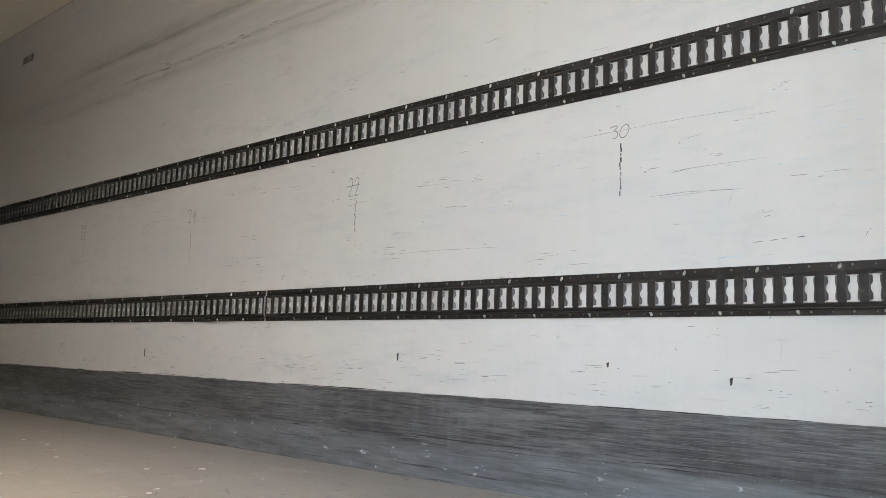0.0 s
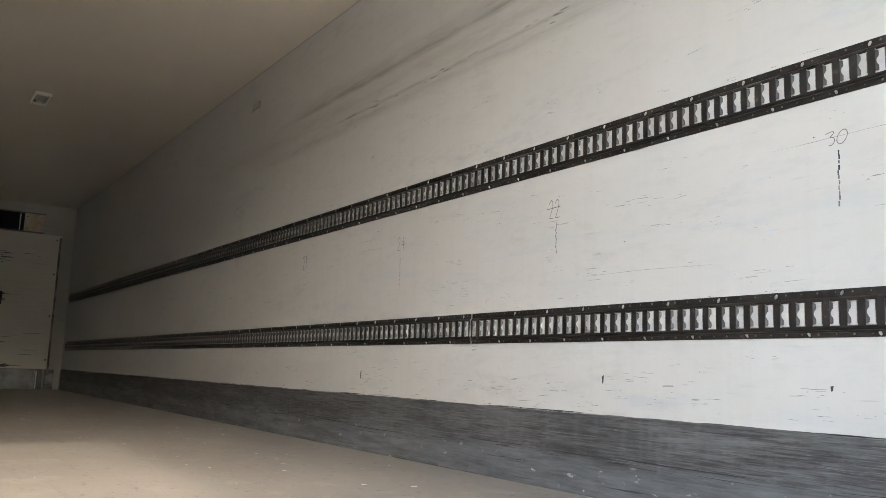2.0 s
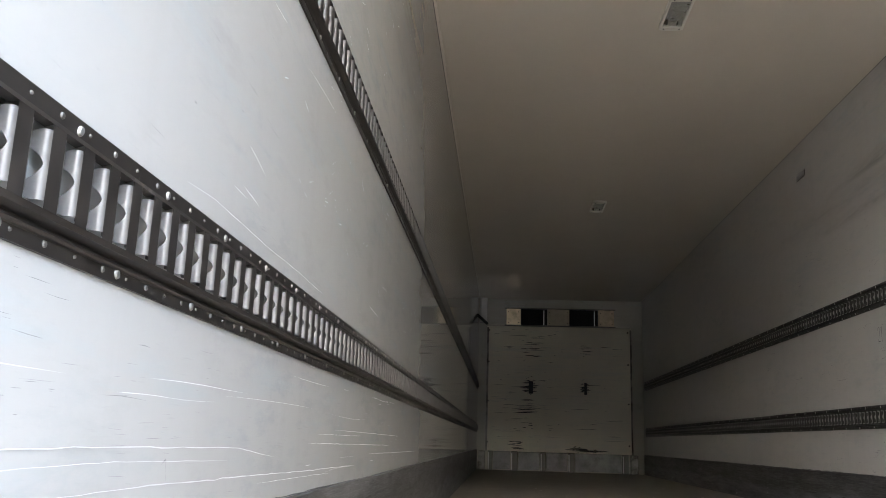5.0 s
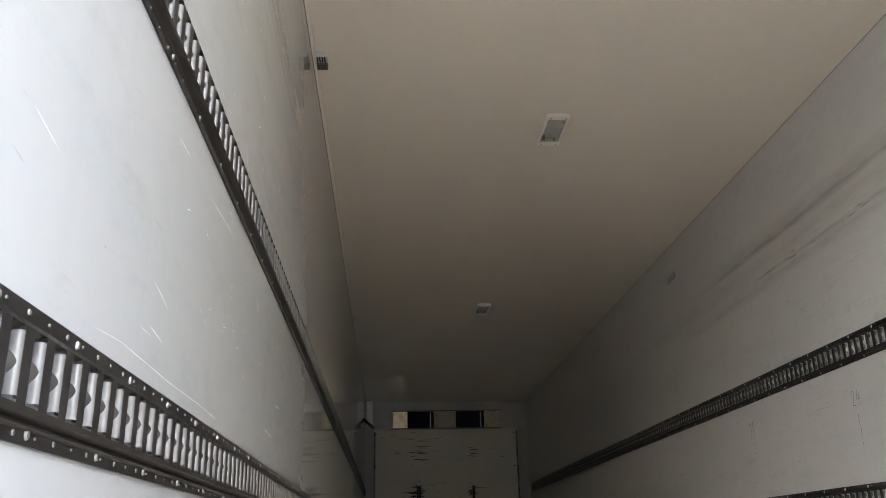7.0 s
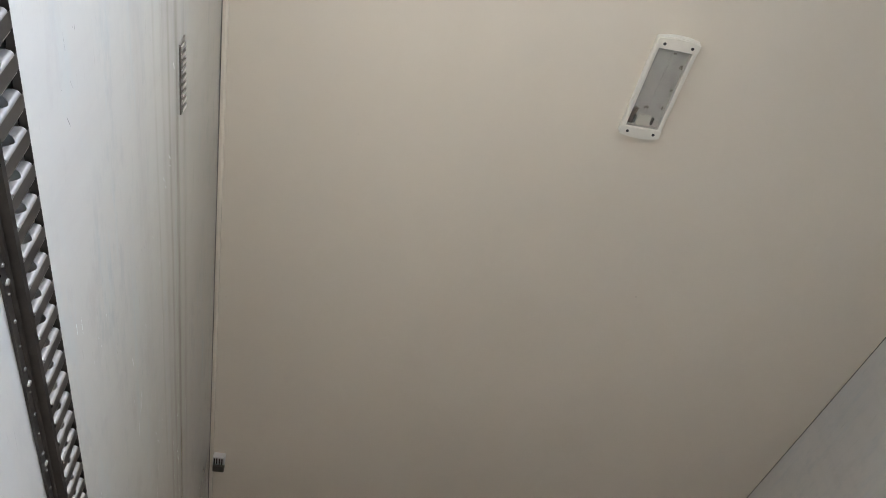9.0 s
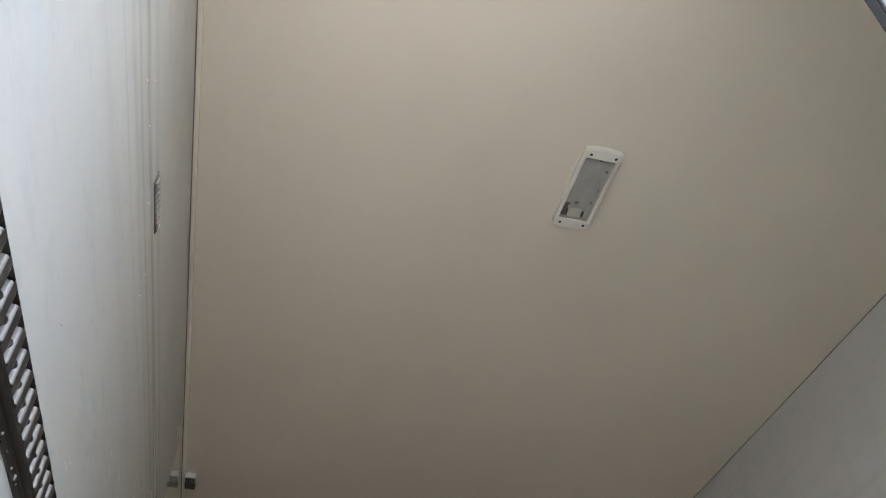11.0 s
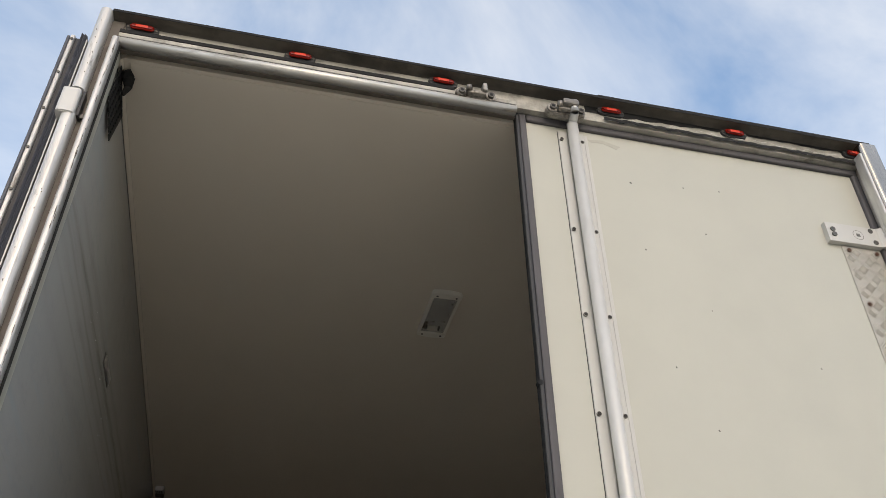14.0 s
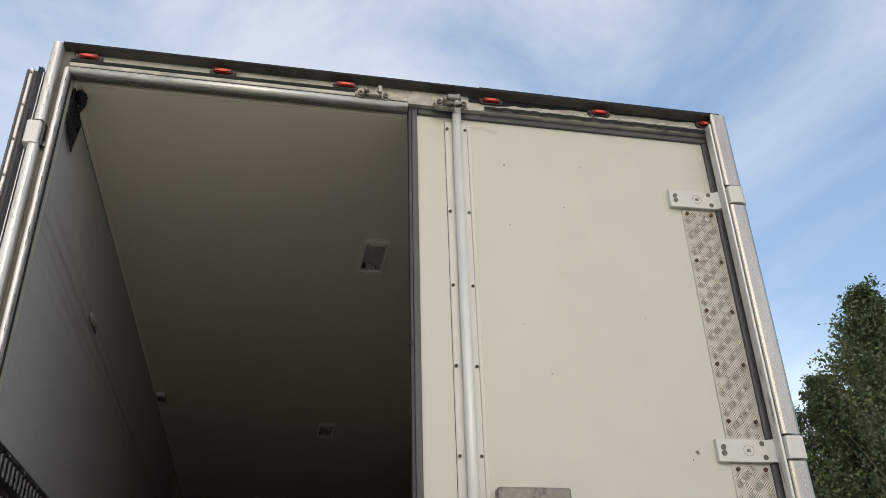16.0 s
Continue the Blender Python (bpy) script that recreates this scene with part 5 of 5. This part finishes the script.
# ---- lock keepers on the header ----
def keeper(x, locked):
    z, y = 3.776, 0.006
    e = empty("lock_keeper", (x, y, z), "grey cast lock keeper bolted to the header" + (", holding the rod cam" if locked else ", empty"), "lock keeper", "keepers on the header")
    bm = prism(bmesh.new(), rounded(x, z, 0.066, 0.021, 0.02), "y", y - 0.012, 0.0134)
    bmesh.ops.bevel(bm, geom=[ed for ed in bm.edges if abs(ed.verts[0].co.y - y + 0.012) < 1e-4 and abs(ed.verts[1].co.y - y + 0.012) < 1e-4], offset=0.003, segments=2, affect="EDGES")
    part("plate", bm, M_KEEP, e)
    for s in (-1, 1):
        part("boss", rod(bmesh.new(), (x + s * 0.047, y - 0.017, z), (x + s * 0.047, y - 0.011, z), 0.016, 14, 0.018), M_KEEP, e)
        b = part("bolt", rod(bmesh.new(), (x + s * 0.047, y - 0.025, z), (x + s * 0.047, y - 0.015, z), 0.0105, 12), M_BOLT, e, "dark socket-head bolt")
        part("socket", rod(bmesh.new(), (x + s * 0.047, y - 0.0258, z), (x + s * 0.047, y - 0.0245, z), 0.0055, 6), M_TAPE, b)
    # saddle with a short horn and a taller tab
    part("saddle", made_box(x - 0.03, x + 0.03, y - 0.03, y - 0.011, z - 0.01, z + 0.004, 0.004, 2), M_KEEP, e)
    part("claw", rod(bmesh.new(), (x - 0.024, y - 0.024, z), (x - 0.027, y - 0.034, z + 0.017), 0.011, 10, 0.0075), M_KEEP, e)
    part("claw", made_box(x + 0.016, x + 0.031, y - 0.042, y - 0.014, z - 0.002, z + 0.03, 0.004, 2), M_KEEP, e)
    return e


keeper(1.067, False)
keeper(1.365, True)

# ---- closed right-hand door leaf ----
door = empty("door_right", (W, 0.04, F), "closed cream insulated rear door leaf with lock rod and hinges", "door", kind="structure")
DX0, DX1, DZ0, DZ1 = 1.207, 2.44, F + 0.01, 3.773
DY = 0.045        # outer face
part("seal_frame", made_box(DX0 + 0.0125, DX0 + 0.034, DY - 0.012, DY - 0.003, DZ0, DZ1, 0.003, 2), M_RUBBER, door, "worn grey rubber edge seal")
part("seal_lip", made_box(DX0, DX0 + 0.012, DY - 0.011, DY - 0.003, DZ0, DZ1, 0.003, 2), M_BLACK, door, "black rubber nose of the seal")
part("seal_frame", made_box(DX0 + 0.036, DX1, DY - 0.012, DY + 0.08, DZ1 - 0.026, DZ1, 0.005, 2), M_RUBBER, door)
part("seal_frame", made_box(DX1 - 0.026, DX1, DY - 0.012, DY + 0.08, DZ0, DZ1 - 0.026, 0.005, 2), M_RUBBER, door)
part("seal_lip", made_box(DX0 + 0.0005, DX0 + 0.034, DY - 0.0025, DY + 0.016, DZ0, DZ1 - 0.004, 0.003, 2), M_TAPE, door, "black rubber lip")
part("seal_lip", made_box(DX0, DX1, DY + 0.0, DY + 0.04, DZ1, DZ1 + 0.008, 0.003), M_BLACK, door)
part("panel", made_box(DX0 + 0.036, DX1 - 0.026, DY, DY + 0.02, DZ0, DZ1 - 0.026), M_CREAM, door)
part("inner_panel", made_box(DX0 + 0.09, DX1 - 0.04, DY + 0.0205, DY + 0.075, DZ0, DZ1 - 0.05, 0.01), M_CREAM, door)
part("seal_tear", rod(bmesh.new(), (DX0 + 0.002, DY - 0.0124, 2.804), (DX0 + 0.002, DY + 0.005, 2.804), 0.0075, 9), M_TAPE, door, "torn notch in the rubber seal")
# backing strip and lock rod
SX = 1.391
part("rod_strip", made_box(SX - 0.0425, SX - 0.012, DY - 0.005, DY, DZ0, 3.728, 0.0015), M_STRIP, door, "pale riveted backing strip")
part("rod_strip", made_box(SX + 0.012, SX + 0.0425, DY - 0.008, DY, DZ0, 3.728, 0.0015), M_STRIP, door)
part("strip_shadow_gap", made_box(SX - 0.0442, SX - 0.0425, DY - 0.0016, DY, DZ0, 3.728), M_BLACK, door, "dirty joint beside the strip")
part("rod_strip", made_box(SX + 0.0445, SX + 0.056, DY - 0.004, DY, DZ0, 3.728, 0.001), M_STRIP, door)
part("strip_shadow_gap", made_box(SX + 0.0425, SX + 0.0445, DY - 0.0016, DY, DZ0, 3.728), M_BLACK, door)
rod_ob = part("lock_rod", rod(bmesh.new(), (SX, DY - 0.026, DZ0), (SX, DY - 0.026, 3.745), 0.0178, 24), M_ROD, door, "silver painted lock rod")
tip = rod(bmesh.new(), (SX, DY - 0.026, 3.745), (SX, DY - 0.03, 3.752), 0.0178, 20, 0.0155, caps=False)
rod(tip, (SX, DY - 0.03, 3.752), (SX - 0.003, -0.018, 3.762), 0.0155, 20, 0.0135, caps=False)
rod(tip, (SX - 0.003, -0.018, 3.762), (SX - 0.008, -0.026, 3.796), 0.0135, 20, 0.011)
part("rod_tip", tip, M_ALU, rod_ob, "bare cranked rod end")
part("rod_cam", made_box(SX - 0.045, SX + 0.008, DY - 0.085, DY - 0.05, 3.776, 3.800, 0.006, 2), M_CAST, rod_ob, "cast cam hooked in the keeper")
part("rod_cam", rod(bmesh.new(), (SX - 0.035, DY - 0.055, 3.785), (SX - 0.035, DY - 0.045, 3.812), 0.01, 9), M_CAST, rod_ob)
for z in (3.69, 3.323, 3.028, 2.735, 2.44, 2.13, 1.84, 1.5):
    for s in (-1, 1):
        b = part("strip_bolt", rod(bmesh.new(), (SX + s * 0.0345, DY - 0.005, z), (SX + s * 0.0345, DY - 0.0112, z), 0.0046, 9), M_GUTTER, door)
        part("bolt_washer", rod(bmesh.new(), (SX + s * 0.0345, DY - 0.005, z), (SX + s * 0.0345, DY - 0.0098, z), 0.0064, 12), M_CAST, b)


# hinges
def hinge(z):
    x0 = 2.224
    h = 0.0375
    arm = part("hinge_arm", prism(bmesh.new(), [(x0, DY - 0.018), (2.41, DY - 0.02), (2.432, DY - 0.036), (2.444, -0.03), (2.456, -0.0365), (2.488, -0.038), (2.506, -0.031), (2.513, -0.012), (2.512, 0.02), (2.45, 0.022), (2.435, DY - 0.004), (2.42, DY), (x0, DY)], "z", z - h, z + h), M_STRIP, door, "pale grey painted hinge arm")
    for bx, bz in ((x0 + 0.022, z + 0.01), (x0 + 0.022, z - 0.01), (2.387, z + 0.024), (2.392, z - 0.022)):
        ring = part("hinge_bolt", rod(bmesh.new(), (bx, DY - 0.017, bz), (bx, DY - 0.0215, bz), 0.009, 12), M_BOLT, arm)
    vs, fs = [], []
    n = 24
    for i in range(n):
        a0, a1 = 2 * math.pi * i / n, 2 * math.pi * (i + 1) / n
        k = len(vs)
        for r, a in ((0.0175, a0), (0.0192, a0), (0.0192, a1), (0.0175, a1)):
            vs.append((2.335 + r * math.cos(a), DY - 0.0198, z + r * math.sin(a)))
        fs.append((k, k + 1, k + 2, k + 3))
    part("cast_emblem", (vs, fs), M_CAST, arm, "raised cast ring")
    part("cast_emblem", made_box(2.328, 2.342, DY - 0.0205, DY - 0.019, z - 0.006, z + 0.006, 0.001), M_CAST, arm)


for z in HINGES:
    hinge(z)


M_BAR = plain("rubbed_bar_aluminium", (0.74, 0.71, 0.65), 0.45, 0.15, 0.12, 40, 0.05)


# tread plate with raised bars
def tread(z0, z1):
    x0, x1 = 2.27, 2.411
    p = part("tread_plate", made_box(x0, x1, DY - 0.0035, DY, z0, z1, 0.001), M_TREAD, door, "aluminium tread plate with raised bars")
    vs, fs, gv, gf = [], [], [], []
    cell = 0.0345
    ca = math.cos(radians(45))
    nz = int((z1 - z0) / cell) + 1
    nx = int((x1 - x0) / cell) + 1
    for j in range(nz):
        for i in range(nx):
            cx, cz = x0 + (i + 0.4) * cell, z0 + (j + 0.5) * cell
            s = 1 if (i + j) % 2 else -1
            for k in range(5):
                off = (k - 2) * 0.0066
                px, pz = cx - s * off * ca, cz + off * ca
                l, w = 0.016, 0.0023
                d = Vector((ca, s * ca))
                nrm = Vector((-d.y, d.x))
                q = [Vector((px, pz)) + d * u + nrm * v for u, v in ((-l, 0), (0, w), (l, 0), (0, -w))]
                if min(v.x for v in q) < x0 or max(v.x for v in q) > x1 or min(v.y for v in q) < z0 or max(v.y for v in q) > z1:
                    continue
                # dark slivers painted beside each bar in place of its shadow
                for side in (-1, 1):
                    g0 = len(gv)
                    gv.extend((v.x, DY - 0.0037, v.y) for v in [Vector((px, pz)) + d * u + nrm * (side * 0.0031 + v_) for u, v_ in ((-l * 0.85, 0), (0, 0.0011), (l * 0.85, 0), (0, -0.0011))])
                    gf.append((g0, g0 + 1, g0 + 2, g0 + 3))
                b = len(vs)
                vs.extend((v.x, DY - 0.0034, v.y) for v in q)
                vs.append((px - d.x * l * 0.6, DY - 0.0062, pz - d.y * l * 0.6))
                vs.append((px + d.x * l * 0.6, DY - 0.0062, pz + d.y * l * 0.6))
                fs.extend(((b, b + 1, b + 4), (b + 1, b + 5, b + 4), (b + 1, b + 2, b + 5), (b + 2, b + 3, b + 5), (b + 3, b + 4, b + 5), (b + 3, b, b + 4)))
    bars = part("raised_bar", (vs, fs), M_BAR, p, "rubbed bright bars")
    bars["kind"] = "stuff"
    surface_marks = part("surface_marks", (gv, gf), M_BARSHADE, p, "shadow lines between the bars, painted dark")
    surface_marks["kind"] = "stuff"
    z = z1 - 0.018
    while z > z0:
        for x in (x0 + 0.021, x1 - 0.02):
            part("plate_bolt", rod(bmesh.new(), (x, DY - 0.003, z), (x, DY - 0.009, z), 0.0072, 9), M_RUST, p)
        z -= 0.205


tread(HINGES[1] + 0.041, HINGES[0] - 0.041)
tread(HINGES[2] + 0.041, HINGES[1] - 0.041)
# paint chips
rnd = random.Random(31)
for x, z, s in ((1.573, 3.553, 0.004), (1.793, 3.386, 0.003), (1.754, 3.567, 0.0025), (1.579, 3.291, 0.003), (1.685, 2.726, 0.003), (1.881, 3.576, 0.0025), (1.6, 2.9, 0.0025), (2.05, 2.95, 0.0025), (2.16, 2.475, 0.008), (2.14, 2.45, 0.003), (1.75, 3.1, 0.002)):
    part("paint_chip", prism(bmesh.new(), [(x - s, z + s * 0.4), (x + s * 0.3, z + s), (x + s, z - s * 0.6), (x - s * 0.2, z - s)], "y", DY - 0.0006, DY), M_BOLT, door, "small dark paint chip")
# smear beside the rod top
part("scrape", prism(bmesh.new(), [(1.45, 3.715), (1.5, 3.722), (1.56, 3.705), (1.545, 3.69), (1.5, 3.708), (1.46, 3.705)], "y", DY - 0.0005, DY), plain("smear_paint", (0.45, 0.435, 0.37), 0.4, 0, 0.1, 40, 0), door, "faint grey scrape")
# handle box
box_h = part("handle_box", made_box(1.462, 1.694, DY - 0.045, DY, 2.285, 2.342, 0.008, 2), M_CAST, door, "steel handle guard")
part("handle_plate", made_box(1.48, 1.68, DY - 0.012, DY, 1.95, 2.285, 0.003), M_ALU, box_h)
part("handle_pin", rod(bmesh.new(), (1.58, DY - 0.012, 2.262), (1.58, DY - 0.035, 2.262), 0.016, 14), M_BOLT, box_h)

# ---- open left-hand door leaf, folded back along the side ----
od = empty("door_left", (-0.1, 0.04, F), "open cream rear door leaf folded back along the outside wall", "door", kind="structure")
LX0, LX1, LT = -0.13, -0.067, 3.745
part("panel", made_box(LX0 + 0.003, LX1, 0.03, 1.27, F + 0.01, LT, 0.003), M_CREAM, od)
part("seal_edge", made_box(LX0, LX0 + 0.0085, 0.0, 0.032, F + 0.01, LT - 0.008, 0.003, 2), M_BLUERUB, od, "blue-grey rubber edge")
part("edge_strip", made_box(LX0 + 0.0085, LX0 + 0.0205, 0.002, 0.03, F + 0.01, LT, 0.0025), M_TUBE, od, "riveted bare metal edge strip")
z = LT - 0.02
while z > F + 0.1:
    part("strip_rivet", rod(bmesh.new(), (LX0 + 0.0145, 0.002, z), (LX0 + 0.0145, -0.0012, z), 0.0042, 8), M_BOLT, od)
    z -= 0.142
part("seal_groove", made_box(LX0 + 0.0205, LX0 + 0.034, 0.012, 0.03, F + 0.01, LT - 0.004), M_BLACK, od, "black rubber groove")
bm = prism(bmesh.new(), [(LX0 + 0.034, 0.03), (LX0 + 0.0335, 0.006), (LX0 + 0.037, -0.004), (LX0 + 0.042, 0.003), (LX0 + 0.045, -0.002), (LX0 + 0.0505, 0.006), (LX0 + 0.051, 0.03)], "z", F + 0.01, LT + 0.006)
part("seal_lip", bm, M_BLUERUB, od, "ribbed blue-grey sealing lip")
part("inner_edge", made_box(LX0 + 0.051, LX0 + 0.0565, 0.004, 0.03, F + 0.01, LT - 0.01, 0.0015), M_STEEL, od, "thin bare metal edge")
bm = prism(bmesh.new(), [(LX0 + 0.0565, 0.03), (LX0 + 0.058, 0.016), (LX0 + 0.063, 0.022), (LX0 + 0.063, 0.03)], "z", F + 0.01, LT + 0.022)
part("seal_lip", bm, M_BLACK, od, "black rubber flap")
for z in (HINGES[0] - 0.008, HINGES[1] - 0.006, HINGES[2]):
    bm = prism(bmesh.new(), rounded(-0.0545, -0.012, 0.0235, 0.022, 0.009, 4), "z", z - 0.046, z + 0.046)
    bmesh.ops.bevel(bm, geom=[ed for ed in bm.edges if abs(ed.verts[0].co.z - ed.verts[1].co.z) < 1e-4], offset=0.003, segments=2, affect="EDGES")
    hk = part("hinge_cover", bm, M_ROD, od, "grey painted hinge cover")
    part("hinge_gasket", made_box(-0.029, -0.022, -0.018, 0.006, z - 0.04, z + 0.05), M_BLACK, hk, "black plastic bush")
    part("hinge_pin_nut", rod(bmesh.new(), (-0.016, 0.006, z - 0.03), (-0.016, -0.006, z - 0.03), 0.0085, 6), M_BOLT, hk)

# ---- outer skin and running gear that carry the box ----
skin = empty("trailer_body", (1.23, 6, 0), "white insulated box trailer on its chassis", "trailer")
M_SKIN = plain("white_outer_skin", (0.72, 0.72, 0.7), 0.35, 0, 0.04, 5, 0.05)
part("side_skin", made_box(-0.062, -0.0555, Y0 + 0.002, YB + 0.07, F - 0.12, HT - 0.02), M_SKIN, skin)
part("side_skin", made_box(W + 0.0555, W + 0.062, Y0 + 0.002, YB + 0.07, F - 0.12, HT - 0.02), M_SKIN, skin)
part("roof_skin", made_box(-0.06, W + 0.06, 0.1, YB + 0.07, C + 0.062, HT - 0.014), M_SKIN, skin)
part("nose_skin", made_box(-0.06, W + 0.06, YB + 0.062, YB + 0.075, F - 0.12, HT - 0.02), M_SKIN, skin)
for x in (0.75, 1.71):
    part("chassis_beam", made_box(x - 0.06, x + 0.06, 0.3, YB - 0.5, 0.82, F - 0.125, 0.01), M_GUTTER, skin)
for y in (2.4, 3.7, 5.0):
    part("axle", rod(bmesh.new(), (0.1, y, 0.5), (2.36, y, 0.5), 0.07, 14), M_GUTTER, skin)
    part("axle_mount", made_box(0.7, 1.76, y - 0.08, y + 0.08, 0.5, 0.83), M_GUTTER, skin)
    for xa in (0.0, 2.1):
        w = part("wheel", rod(bmesh.new(), (xa + 0.03, y, 0.5), (xa + 0.33, y, 0.5), 0.29, 32), M_ALU, skin, "steel wheel rim")
        tyre = [(xa, 0.32), (xa, 0.44), (xa + 0.03, 0.485), (xa + 0.09, 0.5), (xa + 0.27, 0.5), (xa + 0.33, 0.485), (xa + 0.36, 0.44), (xa + 0.36, 0.32), (xa + 0.33, 0.285), (xa + 0.03, 0.285)]
        vs = [(px, y + r * math.cos(2 * math.pi * k / 36), 0.5 + r * math.sin(2 * math.pi * k / 36)) for k in range(36) for px, r in tyre]
        n = len(tyre)
        fs = [(k * n + j, k * n + (j + 1) % n, (k + 1) % 36 * n + (j + 1) % n, (k + 1) % 36 * n + j) for k in range(36) for j in range(n)]
        part("tyre", (vs, fs), M_BLACK, w, "black rubber tyre")
        part("hub", rod(bmesh.new(), (xa - 0.02, y, 0.5), (xa + 0.38, y, 0.5), 0.1, 18), M_GUTTER, w)
for x in (0.5, 1.96):
    part("landing_leg", made_box(x - 0.06, x + 0.06, 10.2, 10.32, 0.0, F - 0.12, 0.008), M_GUTTER, skin)


# ---- loose bits on the floor ----
rnd = random.Random(77)
vs, fs = [], []
for _ in range(130):
    x, y = rnd.uniform(0.15, 2.3), rnd.uniform(1.2, 9.0)
    a, s = rnd.uniform(0, 6.28), rnd.uniform(0.003, 0.016)
    k = len(vs)
    for i in range(4):
        an = a + i * 1.57 + rnd.uniform(-0.3, 0.3)
        vs.append((x + s * math.cos(an), y + s * math.sin(an) * 0.7, F + 0.001 + rnd.uniform(0, 0.004)))
    fs.append((k, k + 1, k + 2, k + 3))
tagged(obj("floor_crumbs", (vs, fs), M_PAPER), "pale paper scraps and splinters on the floor", "debris", kind="stuff")
vs, fs = [], []
for _ in range(110):
    x, y = rnd.uniform(0.1, 2.35), rnd.uniform(1.2, 8.0)
    a, l, w_ = rnd.gauss(1.57, 0.5), rnd.uniform(0.01, 0.09), rnd.uniform(0.001, 0.004)
    k = len(vs)
    dx, dy = math.cos(a), math.sin(a)
    for u, v in ((-l, 0), (0, -w_), (l, 0), (0, w_)):
        vs.append((x + dx * u - dy * v, y + dy * u + dx * v, F + 0.0007))
    fs.append((k, k + 1, k + 2, k + 3))
tagged(obj("floor_scratches", (vs, fs), M_SMUDGE), "dark scratches and tyre rubs on the floor", "scratch", kind="stuff")
vs, fs = [], []
for _ in range(14):
    x, y = rnd.gauss(0.2, 0.06), rnd.gauss(3.3, 0.15)
    s = rnd.uniform(0.006, 0.03)
    k = len(vs)
    for i in range(5):
        an = i * 1.257
        vs.append((x + s * math.cos(an) * rnd.uniform(0.6, 1.2), y + s * math.sin(an) * 1.5, F + 0.0008 + 0.0001 * (_ + 1)))
    fs.append(tuple(range(k, k + 5)))
tagged(obj("floor_stain", (vs, fs), plain("red_brown_stain", (0.36, 0.25, 0.2), 0.6, 0, 0.2, 60, 0)), "reddish brown stain on the floor", "stain", kind="stuff")


# ---- trees behind the trailer ----
def tree_meshes(seed, height, spread, n_limbs, n_leaves):
    rnd = random.Random(seed)
    bm = bmesh.new()
    pts = [Vector((0, 0, 0))]
    for i in range(1, 8):
        pts.append(Vector((rnd.gauss(0, 0.12) * i * 0.4, rnd.gauss(0, 0.12) * i * 0.4, height * 0.95 * i / 7)))
    for i in range(7):
        rod(bm, pts[i], pts[i + 1], 0.34 * (1 - i / 7.5), 9, 0.34 * (1 - (i + 1) / 7.5), caps=False)
    tips = []
    for _ in range(n_limbs):
        f = rnd.uniform(0.12, 0.98) ** 0.9
        k = min(6, int(f * 7))
        base = pts[k].lerp(pts[k + 1], f * 7 - k)
        a = rnd.uniform(0, 6.283)
        prof = (1.02 - f) ** 1.2 * min(1.0, f * 4 + 0.3) + 0.06
        l = spread * prof * rnd.uniform(0.5, 1.3)
        up = rnd.uniform(0.5, 1.6)
        d = Vector((math.cos(a), math.sin(a), up)).normalized()
        tip = base + d * l
        mid = base.lerp(tip, 0.5) + Vector((0, 0, -0.1 * l))
        r = 0.09 * (1.1 - f)
        rod(bm, base, mid, r + 0.02, 5, r * 0.6 + 0.01, caps=False)
        rod(bm, mid, tip, r * 0.6 + 0.01, 5, 0.008, caps=False)
        tips.append((base, mid, tip, l))
    vs, fs = [], []
    for _ in range(n_leaves):
        base, mid, tip, l = tips[rnd.randrange(len(tips))]
        u = rnd.random() ** 0.6
        c = mid.lerp(tip, u) if rnd.random() < 0.8 else base.lerp(mid, rnd.random())
        g_ = 0.06 * l + 0.1
        c = c + Vector((rnd.gauss(0, g_), rnd.gauss(0, g_), rnd.gauss(0, g_ * 1.1)))
        s = rnd.uniform(0.06, 0.13)
        a = Vector((rnd.gauss(0, 1), rnd.gauss(0, 1), rnd.gauss(0, 1))).normalized()
        b = a.cross(Vector((rnd.gauss(0, 1), rnd.gauss(0, 1), rnd.gauss(0, 1)))).normalized()
        k = len(vs)
        vs.extend(((c - a * s), (c + b * s * 0.55), (c + a * s), (c - b * s * 0.55)))
        fs.append((k, k + 1, k + 2, k + 3))
    return bm, ([tuple(v) for v in vs], fs)


def tree(seed, at, height, spread, limbs, leaves):
    e = empty("poplar_tree", (0, 0, 0), "tall leafy green poplar beyond the trailer", "tree", "trees beyond the yard")
    bm, crown = tree_meshes(seed, height, spread, limbs, leaves)
    part("trunk", bm, M_BARK, e)
    part("crown", crown, M_LEAF, e, "loose green leaves")
    e.location = at
    return e


t1 = tree(41, (30.5, 27.0, 0), 22.2, 9.6, 460, 52000)
t2 = tree(42, (28.4, 29.2, 0), 20.2, 9.2, 460, 52000)
for first, x, y, turn, size in ((t2, 26.6, 31.2, 1.9, 0.8), (t1, 24.8, 32.6, 2.6, 0.71), (t2, 23.2, 34.5, 4.1, 0.76), (t1, 32.6, 25.2, 0.9, 1.02), (t2, 34.6, 23.6, 5.2, 1.1), (t1, 33.5, 31.0, 3.3, 0.8)):
    copy_thing(first, Matrix.Translation((x, y, 0)) @ Matrix.Rotation(turn, 4, "Z") @ Matrix.Diagonal((size, size, size, 1)))
